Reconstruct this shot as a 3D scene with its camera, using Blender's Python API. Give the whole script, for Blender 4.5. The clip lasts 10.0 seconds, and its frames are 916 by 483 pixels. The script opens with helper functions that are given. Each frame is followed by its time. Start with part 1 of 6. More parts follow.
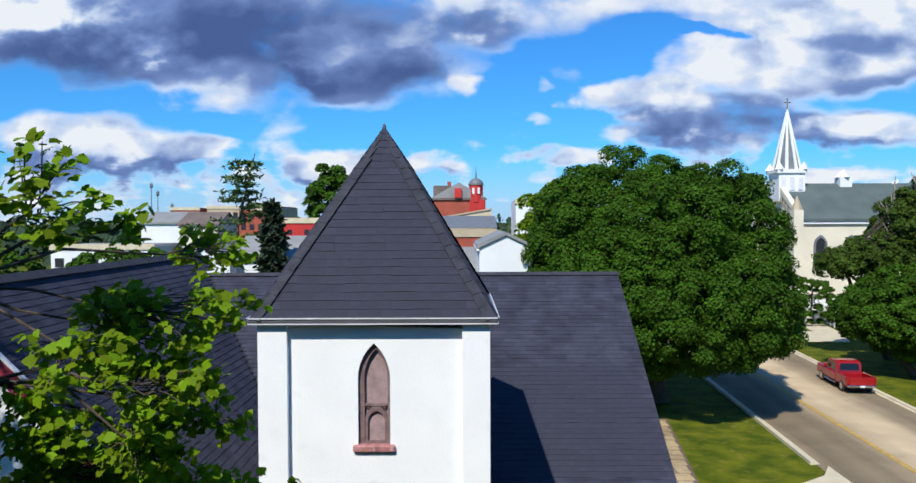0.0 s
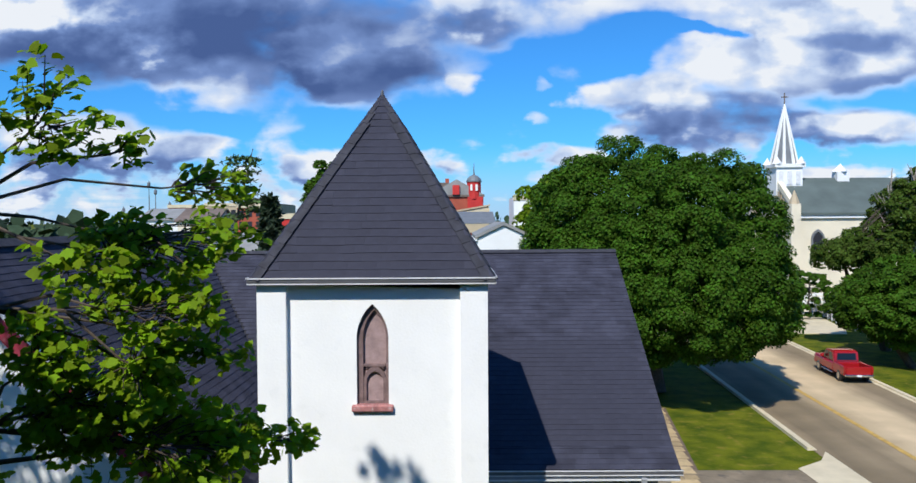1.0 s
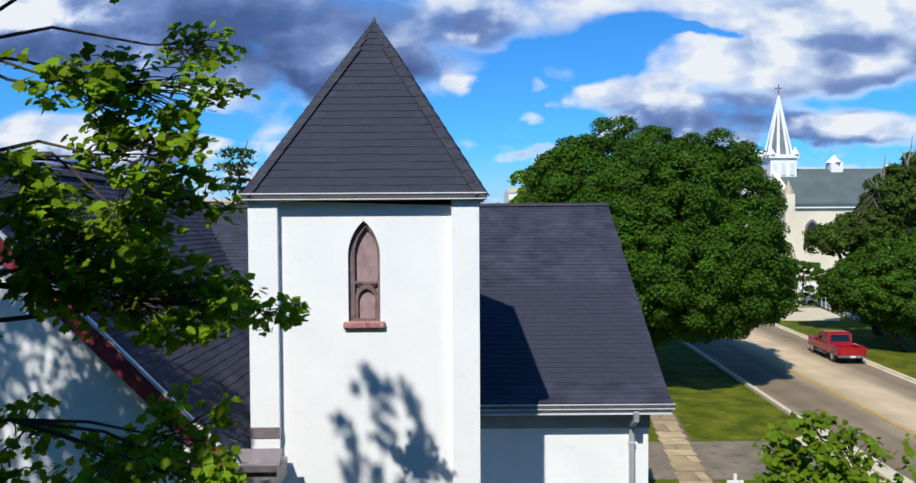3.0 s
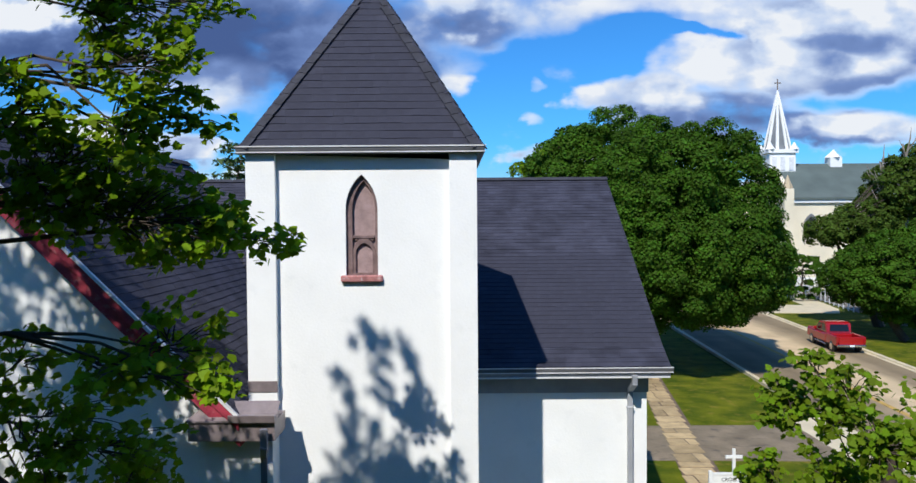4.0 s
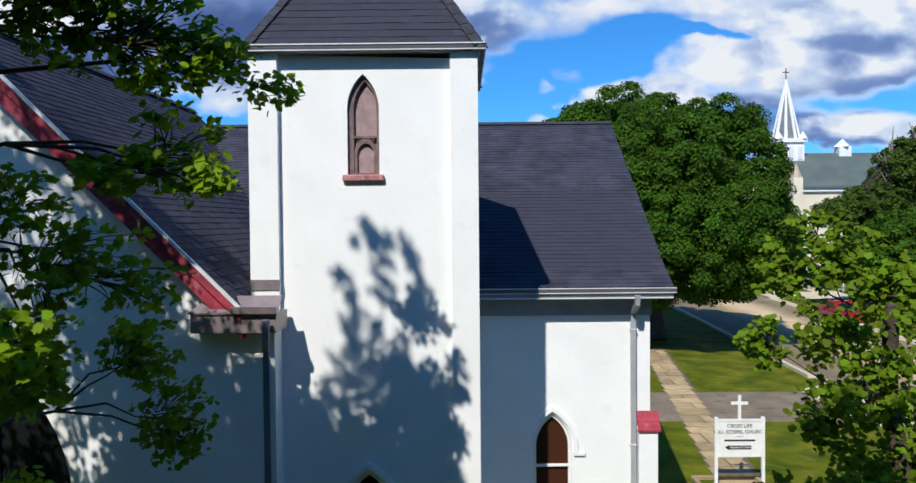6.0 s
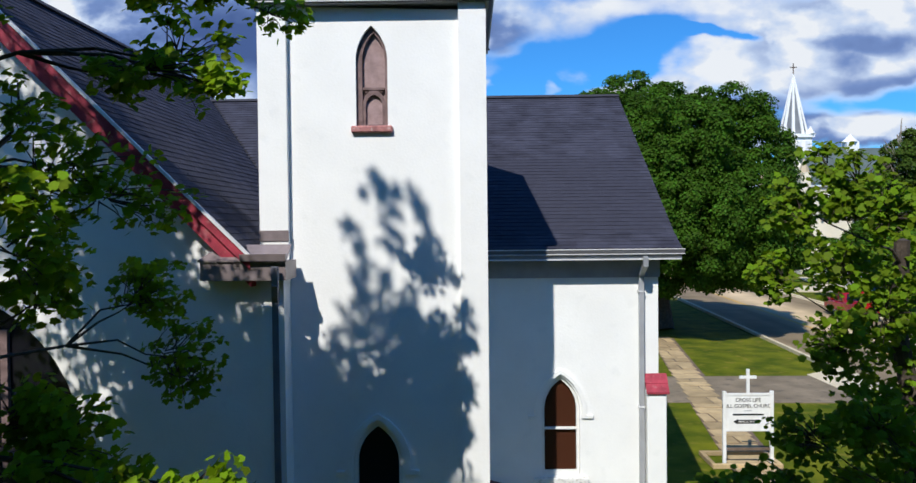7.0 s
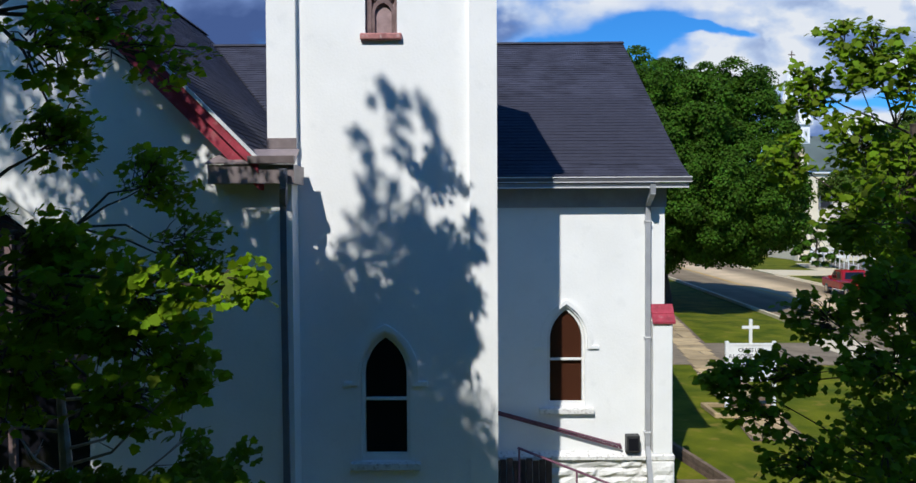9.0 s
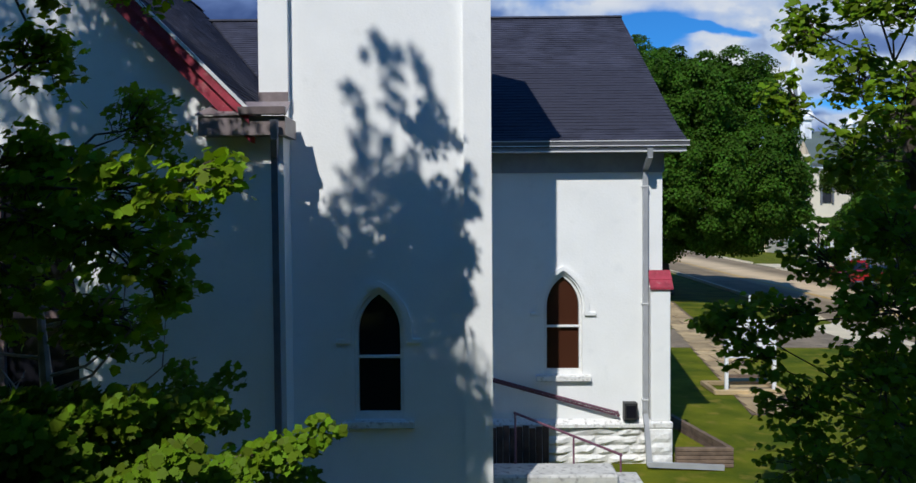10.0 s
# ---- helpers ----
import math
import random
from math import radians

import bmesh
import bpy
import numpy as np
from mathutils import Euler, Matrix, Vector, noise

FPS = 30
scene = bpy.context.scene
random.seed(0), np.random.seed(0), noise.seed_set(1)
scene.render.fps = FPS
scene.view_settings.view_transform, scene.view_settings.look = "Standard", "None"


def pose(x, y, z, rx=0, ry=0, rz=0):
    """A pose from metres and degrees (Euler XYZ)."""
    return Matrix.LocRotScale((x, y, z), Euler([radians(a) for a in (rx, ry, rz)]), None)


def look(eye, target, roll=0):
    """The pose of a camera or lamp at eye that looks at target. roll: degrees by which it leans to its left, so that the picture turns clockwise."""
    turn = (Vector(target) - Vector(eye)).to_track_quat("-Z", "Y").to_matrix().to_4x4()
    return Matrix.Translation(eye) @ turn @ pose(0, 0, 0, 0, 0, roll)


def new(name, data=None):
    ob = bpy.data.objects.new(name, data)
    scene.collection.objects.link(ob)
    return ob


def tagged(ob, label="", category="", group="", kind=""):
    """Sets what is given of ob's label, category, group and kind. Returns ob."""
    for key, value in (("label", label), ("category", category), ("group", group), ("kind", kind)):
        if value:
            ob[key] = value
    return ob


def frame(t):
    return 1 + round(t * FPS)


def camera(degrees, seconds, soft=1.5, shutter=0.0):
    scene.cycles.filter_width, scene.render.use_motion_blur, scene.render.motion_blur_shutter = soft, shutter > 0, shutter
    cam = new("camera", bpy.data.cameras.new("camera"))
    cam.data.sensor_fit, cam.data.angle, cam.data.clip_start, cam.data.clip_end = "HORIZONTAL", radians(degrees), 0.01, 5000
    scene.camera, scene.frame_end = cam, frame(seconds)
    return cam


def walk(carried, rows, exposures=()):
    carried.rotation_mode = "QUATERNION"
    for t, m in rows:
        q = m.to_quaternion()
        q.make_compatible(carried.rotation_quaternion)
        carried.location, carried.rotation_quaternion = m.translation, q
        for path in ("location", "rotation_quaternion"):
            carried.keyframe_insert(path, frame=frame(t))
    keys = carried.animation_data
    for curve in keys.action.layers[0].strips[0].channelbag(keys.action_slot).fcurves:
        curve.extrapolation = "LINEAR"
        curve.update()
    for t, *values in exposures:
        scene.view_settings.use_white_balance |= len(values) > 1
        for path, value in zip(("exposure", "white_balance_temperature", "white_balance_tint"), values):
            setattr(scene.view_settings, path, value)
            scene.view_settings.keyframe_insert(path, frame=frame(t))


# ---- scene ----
# the plan below is drawn in units of 1.35 m: set by the pickup's width and the roof shingles' courses
PLAN = 1.35
cam = camera(61.5, 10.0)
PATH = [
    (0, (-0.353, 0.087, 8.71), (-0.361, 2.086, 8.655), -0.2),
    (0.5, (-0.36, 0.041, 8.507), (-0.365, 2.04, 8.449), -0.1),
    (1, (-0.351, 0.016, 8.281), (-0.354, 2.015, 8.224), -0.3),
    (1.5, (-0.336, 0.029, 8.037), (-0.336, 2.028, 7.982), -0.3),
    (2, (-0.323, 0.009, 7.804), (-0.32, 2.008, 7.75), -0.3),
    (2.5, (-0.313, -0.014, 7.579), (-0.306, 1.985, 7.523), -0.3),
    (4, (-0.293, -0.028, 6.809), (-0.283, 1.972, 6.754), -0.4),
    (4.5, (-0.266, -0.052, 6.542), (-0.259, 1.947, 6.482), -0.3),
    (5, (-0.244, -0.059, 6.258), (-0.239, 1.941, 6.2), -0.3),
    (5.5, (-0.22, -0.065, 5.956), (-0.221, 1.934, 5.902), -0.4),
    (7, (-0.249, -0.109, 5.07), (-0.277, 1.891, 5.025), -0.6),
    (7.5, (-0.315, -0.11, 4.826), (-0.341, 1.89, 4.777), -0.5),
    (8, (-0.379, -0.101, 4.591), (-0.401, 1.898, 4.538), -0.4),
    (8.5, (-0.403, -0.111, 4.334), (-0.423, 1.889, 4.281), -0.5),
    (9, (-0.401, -0.077, 4.096), (-0.419, 1.923, 4.039), -0.3),
    (9.5, (-0.357, -0.052, 3.845), (-0.377, 1.947, 3.788), -0.4),
    (10, (-0.314, 0.01, 3.579), (-0.337, 2.009, 3.525), -0.4),
]
walk(cam, [(t, look(Vector(eye) * PLAN, Vector(target) * PLAN, roll)) for t, eye, target, roll in PATH], [(0.0, -0.02, 6350, 10), (5.5, -0.03, 6400, 10), (7.5, -0.04, 6350, 10), (9.0, -0.14, 6250, 10), (10.0, -0.34, 6150, 10)])

# ---- light: a clear noon sky with broken cloud, the sun behind the camera to its left ----
SUN_WAY = Vector((0.388, 1.0, -1.14)).normalized()


def sky_world():
    world = bpy.data.worlds.new("sky")
    scene.world = world
    world.use_nodes = True
    nt = world.node_tree
    nt.nodes.clear()
    N, L = nt.nodes.new, nt.links.new

    def math_node(op, a, b=None, c=None, clamp=False):
        n = N("ShaderNodeMath")
        n.operation, n.use_clamp = op, clamp
        for i, v in enumerate((a, b, c)):
            if v is None:
                continue
            if isinstance(v, (int, float)):
                n.inputs[i].default_value = v
            else:
                L(v, n.inputs[i])
        return n.outputs[0]

    def ramp(v, lo, hi):
        n = N("ShaderNodeMapRange")
        n.interpolation_type = "SMOOTHSTEP"
        n.inputs["From Min"].default_value, n.inputs["From Max"].default_value = lo, hi
        L(v, n.inputs["Value"])
        return n.outputs["Result"]

    def mix(f, a, b):
        n = N("ShaderNodeMix")
        n.data_type = "RGBA"
        L(f, n.inputs["Factor"])
        for sock, v in ((n.inputs["A"], a), (n.inputs["B"], b)):
            if isinstance(v, tuple):
                sock.default_value = (*v, 1)
            else:
                L(v, sock)
        return n.outputs["Result"]

    def cloud_noise(vec, scale, detail, rough, dist=0.0):
        n = N("ShaderNodeTexNoise")
        L(vec, n.inputs["Vector"])
        n.inputs["Scale"].default_value, n.inputs["Detail"].default_value = scale, detail
        n.inputs["Roughness"].default_value, n.inputs["Distortion"].default_value = rough, dist
        return n.outputs["Fac"]

    tc = N("ShaderNodeTexCoord")
    sep = N("ShaderNodeSeparateXYZ")
    L(tc.outputs["Generated"], sep.inputs[0])
    X, Y, Z = sep.outputs
    ya = math_node("MAXIMUM", math_node("ABSOLUTE", Y), 0.05)
    u, v = math_node("DIVIDE", X, ya), math_node("DIVIDE", Z, ya)

    sky = N("ShaderNodeTexSky")
    sky.sky_type, sky.sun_disc = "NISHITA", False
    sky.sun_elevation, sky.sun_rotation = radians(46.5), math.atan2(-SUN_WAY.x, -SUN_WAY.y)
    sky.air_density, sky.dust_density, sky.ozone_density = 1.0, 0.4, 4.0
    L(tc.outputs["Generated"], sky.inputs[0]) if sky.inputs else None
    gain = N("ShaderNodeMix")
    gain.data_type, gain.blend_type = "RGBA", "MULTIPLY"
    gain.inputs["Factor"].default_value = 1
    L(sky.outputs[0], gain.inputs["A"])
    gain.inputs["B"].default_value = (*SKY_GAIN, 1)
    blue = gain.outputs["Result"]

    def density(uu, vv, front):
        """Cloud density at a slope sideways and up; heaps shrink towards the horizon."""
        c1, c2 = N("ShaderNodeCombineXYZ"), N("ShaderNodeCombineXYZ")
        L(uu, c1.inputs[0]), L(math_node("MULTIPLY", vv, 1.5), c1.inputs[1])
        far = math_node("DIVIDE", 1.0, math_node("ADD", math_node("MAXIMUM", vv, 0.0), 0.045))
        L(math_node("MULTIPLY", uu, far), c2.inputs[0]), L(far, c2.inputs[1])
        layer = cloud_noise(c2.outputs[0], 1.1, 6, 0.52, 0.1)
        big = cloud_noise(c1.outputs[0], 4.2, 9, 0.45, 0.0)
        fine = cloud_noise(c1.outputs[0], 11.0, 8, 0.48, 0.1)
        soft = math_node("ADD", math_node("MULTIPLY", big, 0.62), math_node("MULTIPLY", fine, 0.38))
        u2 = math_node("ADD", uu, math_node("MULTIPLY", math_node("SUBTRACT", fine, 0.5), 0.16))
        v2 = math_node("ADD", vv, math_node("MULTIPLY", math_node("SUBTRACT", big, 0.5), 0.10))

        def bank(u0, v0, ru, rv, gain_):
            du = math_node("DIVIDE", math_node("SUBTRACT", u2, u0), ru)
            dv = math_node("DIVIDE", math_node("SUBTRACT", v2, v0), rv)
            d2 = math_node("ADD", math_node("MULTIPLY", du, du), math_node("MULTIPLY", dv, dv))
            return math_node("MULTIPLY", ramp(d2, 1.0, 0.0), gain_)

        near = ramp(vv, 0.03, 0.12)
        total = math_node("ADD", math_node("MULTIPLY", math_node("SUBTRACT", soft, 0.5), 3.2), math_node("MULTIPLY_ADD", ramp(vv, 0.05, 0.14), -0.26, 0.40))
        total = math_node("ADD", total, math_node("MULTIPLY", math_node("SUBTRACT", layer, 0.5), math_node("MULTIPLY_ADD", near, -0.1, 0.6)))
        puff = cloud_noise(c1.outputs[0], 19.0, 6, 0.5, 0.2)
        total = math_node("ADD", total, math_node("MULTIPLY", math_node("SUBTRACT", puff, 0.48), math_node("MULTIPLY_ADD", ramp(vv, 0.06, 0.15), -2.4, 2.8)))
        for row in CLOUDS_WEST + CLOUDS_EAST:
            total = math_node("ADD", total, math_node("MULTIPLY", bank(*row), front))
        return total, bank, soft, fine

    front = ramp(Y, -0.05, 0.25)
    total, bank, soft, fine = density(u, v, front)
    above = density(math_node("SUBTRACT", u, 0.008), math_node("ADD", v, 0.028), front)[0]
    cover = ramp(total, 0.34, 1.02)
    # sunlit tops and rims, grey blue undersides
    thick = ramp(total, 0.52, 1.15)
    under = ramp(math_node("SUBTRACT", above, total), -0.35, 0.45)
    shade = None
    for row in GREYS_WEST + GREYS_EAST:
        bk = math_node("MULTIPLY", bank(*row), front)
        shade = bk if shade is None else math_node("ADD", shade, bk)
    ripple = math_node("MULTIPLY", math_node("SUBTRACT", soft, 0.5), -3.8)
    grey = math_node("MULTIPLY", math_node("ADD", math_node("MULTIPLY", math_node("MULTIPLY", under, thick), 0.72), math_node("MULTIPLY", math_node("MULTIPLY_ADD", thick, 0.45, 0.55), math_node("MULTIPLY", shade, math_node("ADD", math_node("ADD", ripple, 0.42), math_node("MULTIPLY", under, 0.35))))), 0.85)
    folds = math_node("MULTIPLY", math_node("MAXIMUM", math_node("SUBTRACT", 0.53, fine), 0.0), math_node("MULTIPLY", thick, 2.6))
    grey = math_node("ADD", math_node("MAXIMUM", grey, 0.0), folds)
    grey = math_node("MULTIPLY", math_node("DIVIDE", grey, math_node("ADD", grey, 0.75)), 1.40, clamp=True)
    ramp_node = N("ShaderNodeValToRGB")
    els = ramp_node.color_ramp.elements
    els[0].position, els[0].color = 0.0, (0.86, 0.89, 0.93, 1)
    els[1].position, els[1].color = 1.0, (0.068, 0.120, 0.30, 1)
    for pos, c in ((0.30, (0.56, 0.67, 0.87, 1)), (0.62, (0.19, 0.29, 0.57, 1))):
        el = els.new(pos)
        el.color = c
    L(grey, ramp_node.inputs["Fac"])
    cloud = ramp_node.outputs["Color"]
    haze = ramp(v, 0.10, -0.01)
    clear = mix(math_node("MULTIPLY", haze, 0.75), blue, (0.50, 0.68, 0.95))
    col = mix(cover, clear, cloud)
    below = ramp(v, 0.0, -0.03)
    col = mix(below, col, (0.10, 0.12, 0.12))
    bg = N("ShaderNodeBackground")
    L(col, bg.inputs["Color"])
    bg.inputs["Strength"].default_value = 1.0
    out = N("ShaderNodeOutputWorld")
    L(bg.outputs[0], out.inputs[0])


# where the banks stand: sideways, up, half width, half height (as slopes from the eye), density
SKY_GAIN = (0.031, 0.094, 0.154)
CLOUDS_WEST = [
    (-0.496, 0.247, 0.250, 0.095, 1.00), (-0.231, 0.239, 0.228, 0.102, 1.05), (-0.102, 0.193, 0.167, 0.064, 0.90), (0.073, 0.269, 0.197, 0.057, 0.75), (-0.322, 0.178, 0.091, 0.046, 0.60), (-0.481, 0.108, 0.228, 0.044, 1.00), (-0.344, 0.102, 0.072, 0.029, 0.50),
    (-0.181, 0.078, 0.087, 0.027, 0.85), (-0.037, 0.066, 0.068, 0.023, 0.70), (0.103, 0.083, 0.061, 0.021, 0.75), (0.012, 0.175, 0.046, 0.018, 0.60), (0.115, 0.182, 0.023, 0.014, 0.55), (0.111, 0.133, 0.026, 0.014, 0.55),
]
CLOUDS_EAST = [
    (0.384, 0.193, 0.228, 0.064, 1.05), (0.217, 0.159, 0.099, 0.026, 0.85), (0.536, 0.239, 0.182, 0.091, 1.00), (0.354, 0.268, 0.243, 0.035, 0.75), (0.338, 0.121, 0.175, 0.042, 0.95), (0.528, 0.108, 0.129, 0.044, 0.95),
    (0.164, 0.076, 0.068, 0.018, 0.60), (0.460, 0.052, 0.114, 0.014, 0.55), (0.293, 0.234, 0.091, 0.011, -0.75), (0.088, 0.171, 0.083, 0.046, -0.35), (-0.344, 0.129, 0.121, 0.020, -0.50), (-0.109, 0.118, 0.137, 0.023, -0.40),
]
GREYS_WEST = [
    (-0.496, 0.250, 0.330, 0.120, 1.75), (-0.185, 0.239, 0.280, 0.115, 1.45), (-0.124, 0.186, 0.144, 0.053, 0.60), (0.012, 0.262, 0.129, 0.038, 0.50), (-0.489, 0.078, 0.205, 0.023, 0.90),
    (-0.181, 0.060, 0.072, 0.011, 0.50), (-0.033, 0.052, 0.057, 0.009, 0.50), (-0.329, 0.175, 0.087, 0.034, -1.50), (-0.147, 0.157, 0.068, 0.015, -0.90), (0.001, 0.172, 0.057, 0.018, -1.00),
]
GREYS_EAST = [
    (0.331, 0.116, 0.159, 0.030, 1.20), (0.475, 0.093, 0.091, 0.020, 0.90), (0.577, 0.148, 0.068, 0.020, 0.60), (0.247, 0.133, 0.076, 0.020, 0.60),
    (0.520, 0.114, 0.083, 0.030, -0.60), (0.111, 0.254, 0.114, 0.023, 0.30), (0.392, 0.193, 0.197, 0.046, -0.80), (0.528, 0.247, 0.175, 0.046, -0.60),
]
sky_world()
sun = new("sun", bpy.data.lights.new("sun", "SUN"))
sun.data.energy, sun.data.angle, sun.data.color = 5.0, radians(0.53), (1.0, 0.96, 0.88)
sun.matrix_world = look((-12, -30, 34), Vector((-12, -30, 34)) + SUN_WAY)


# ---- materials ----
def material(name, base, rough=0.8, vary=0.25, scale=4.0, fine=60.0, bump=0.0, bump_scale=80.0, spec=0.3,
             tint=None, per_object=0.0, per_island=0.0, metal=0.0, translucent=0.0, stain=0.0, stain_col=(0.1, 0.1, 0.1)):
    m = bpy.data.materials.new(name)
    m.use_nodes = True
    nt = m.node_tree
    N, L = nt.nodes.new, nt.links.new
    bsdf = nt.nodes["Principled BSDF"]
    bsdf.inputs["Roughness"].default_value, bsdf.inputs["Metallic"].default_value = rough, metal
    bsdf.inputs["Specular IOR Level"].default_value = spec
    tc = N("ShaderNodeTexCoord")
    coord = tc.outputs["Object"]

    def noise_tex(sc, detail=4.0):
        n = N("ShaderNodeTexNoise")
        L(coord, n.inputs["Vector"])
        n.inputs["Scale"].default_value, n.inputs["Detail"].default_value = sc, detail
        return n.outputs["Fac"]

    def blend(f, a, b, mode="MIX"):
        n = N("ShaderNodeMix")
        n.data_type, n.blend_type = "RGBA", mode
        if isinstance(f, float):
            n.inputs["Factor"].default_value = f
        else:
            L(f, n.inputs["Factor"])
        for sock, v in ((n.inputs["A"], a), (n.inputs["B"], b)):
            if isinstance(v, tuple):
                sock.default_value = (*v, 1)
            else:
                L(v, sock)
        return n.outputs["Result"]

    def spread(v, lo, hi, a, b):
        n = N("ShaderNodeMapRange")
        n.inputs["From Min"].default_value, n.inputs["From Max"].default_value = lo, hi
        n.inputs["To Min"].default_value, n.inputs["To Max"].default_value = a, b
        L(v, n.inputs["Value"])
        return n.outputs["Result"]

    dark = tuple(c * (1 - vary) for c in base)
    light = tint if tint else tuple(min(c * (1 + vary), 1.0) for c in base)
    col = blend(spread(noise_tex(scale), 0.3, 0.7, 0, 1), dark, light)
    grain = blend(spread(noise_tex(fine, 3.0), 0.3, 0.7, 0, 1), (1 - vary * 0.5,) * 3, (1.0,) * 3)
    col = blend(1.0, col, grain, "MULTIPLY")
    if per_object or per_island:
        if per_object:
            rnd, amount = N("ShaderNodeObjectInfo").outputs["Random"], per_object
        else:
            rnd, amount = N("ShaderNodeNewGeometry").outputs["Random Per Island"], per_island
        n = N("ShaderNodeHueSaturation")
        L(col, n.inputs["Color"])
        L(spread(rnd, 0, 1, 1 - amount, 1 + amount), n.inputs["Value"])
        if per_island and translucent:
            L(spread(rnd, 0, 1, 0.478, 0.508), n.inputs["Hue"])
        col = n.outputs["Color"]
    if stain:
        mask = spread(noise_tex(scale * 2.3, 9.0), 0.62 - 0.1 * stain, 0.70, 0, min(1.0, stain))
        col = blend(mask, col, stain_col)
    L(col, bsdf.inputs["Base Color"])
    if bump:
        b = N("ShaderNodeBump")
        b.inputs["Strength"].default_value, b.inputs["Distance"].default_value = bump, 0.01
        L(noise_tex(bump_scale, 5.0), b.inputs["Height"])
        L(b.outputs[0], bsdf.inputs["Normal"])
    if translucent:
        tr = N("ShaderNodeBsdfTranslucent")
        L(blend(1.0, col, (1.25, 1.35, 0.45), "MULTIPLY"), tr.inputs["Color"])
        ms = N("ShaderNodeMixShader")
        ms.inputs[0].default_value = translucent
        L(bsdf.outputs[0], ms.inputs[1]), L(tr.outputs[0], ms.inputs[2])
        L(ms.outputs[0], nt.nodes["Material Output"].inputs[0])
    return m


def glass_material(name, tint=(0.02, 0.02, 0.025)):
    m = bpy.data.materials.new(name)
    m.use_nodes = True
    b = m.node_tree.nodes["Principled BSDF"]
    b.inputs["Base Color"].default_value = (*tint, 1)
    b.inputs["Roughness"].default_value, b.inputs["Specular IOR Level"].default_value = 0.08, 0.35
    return m


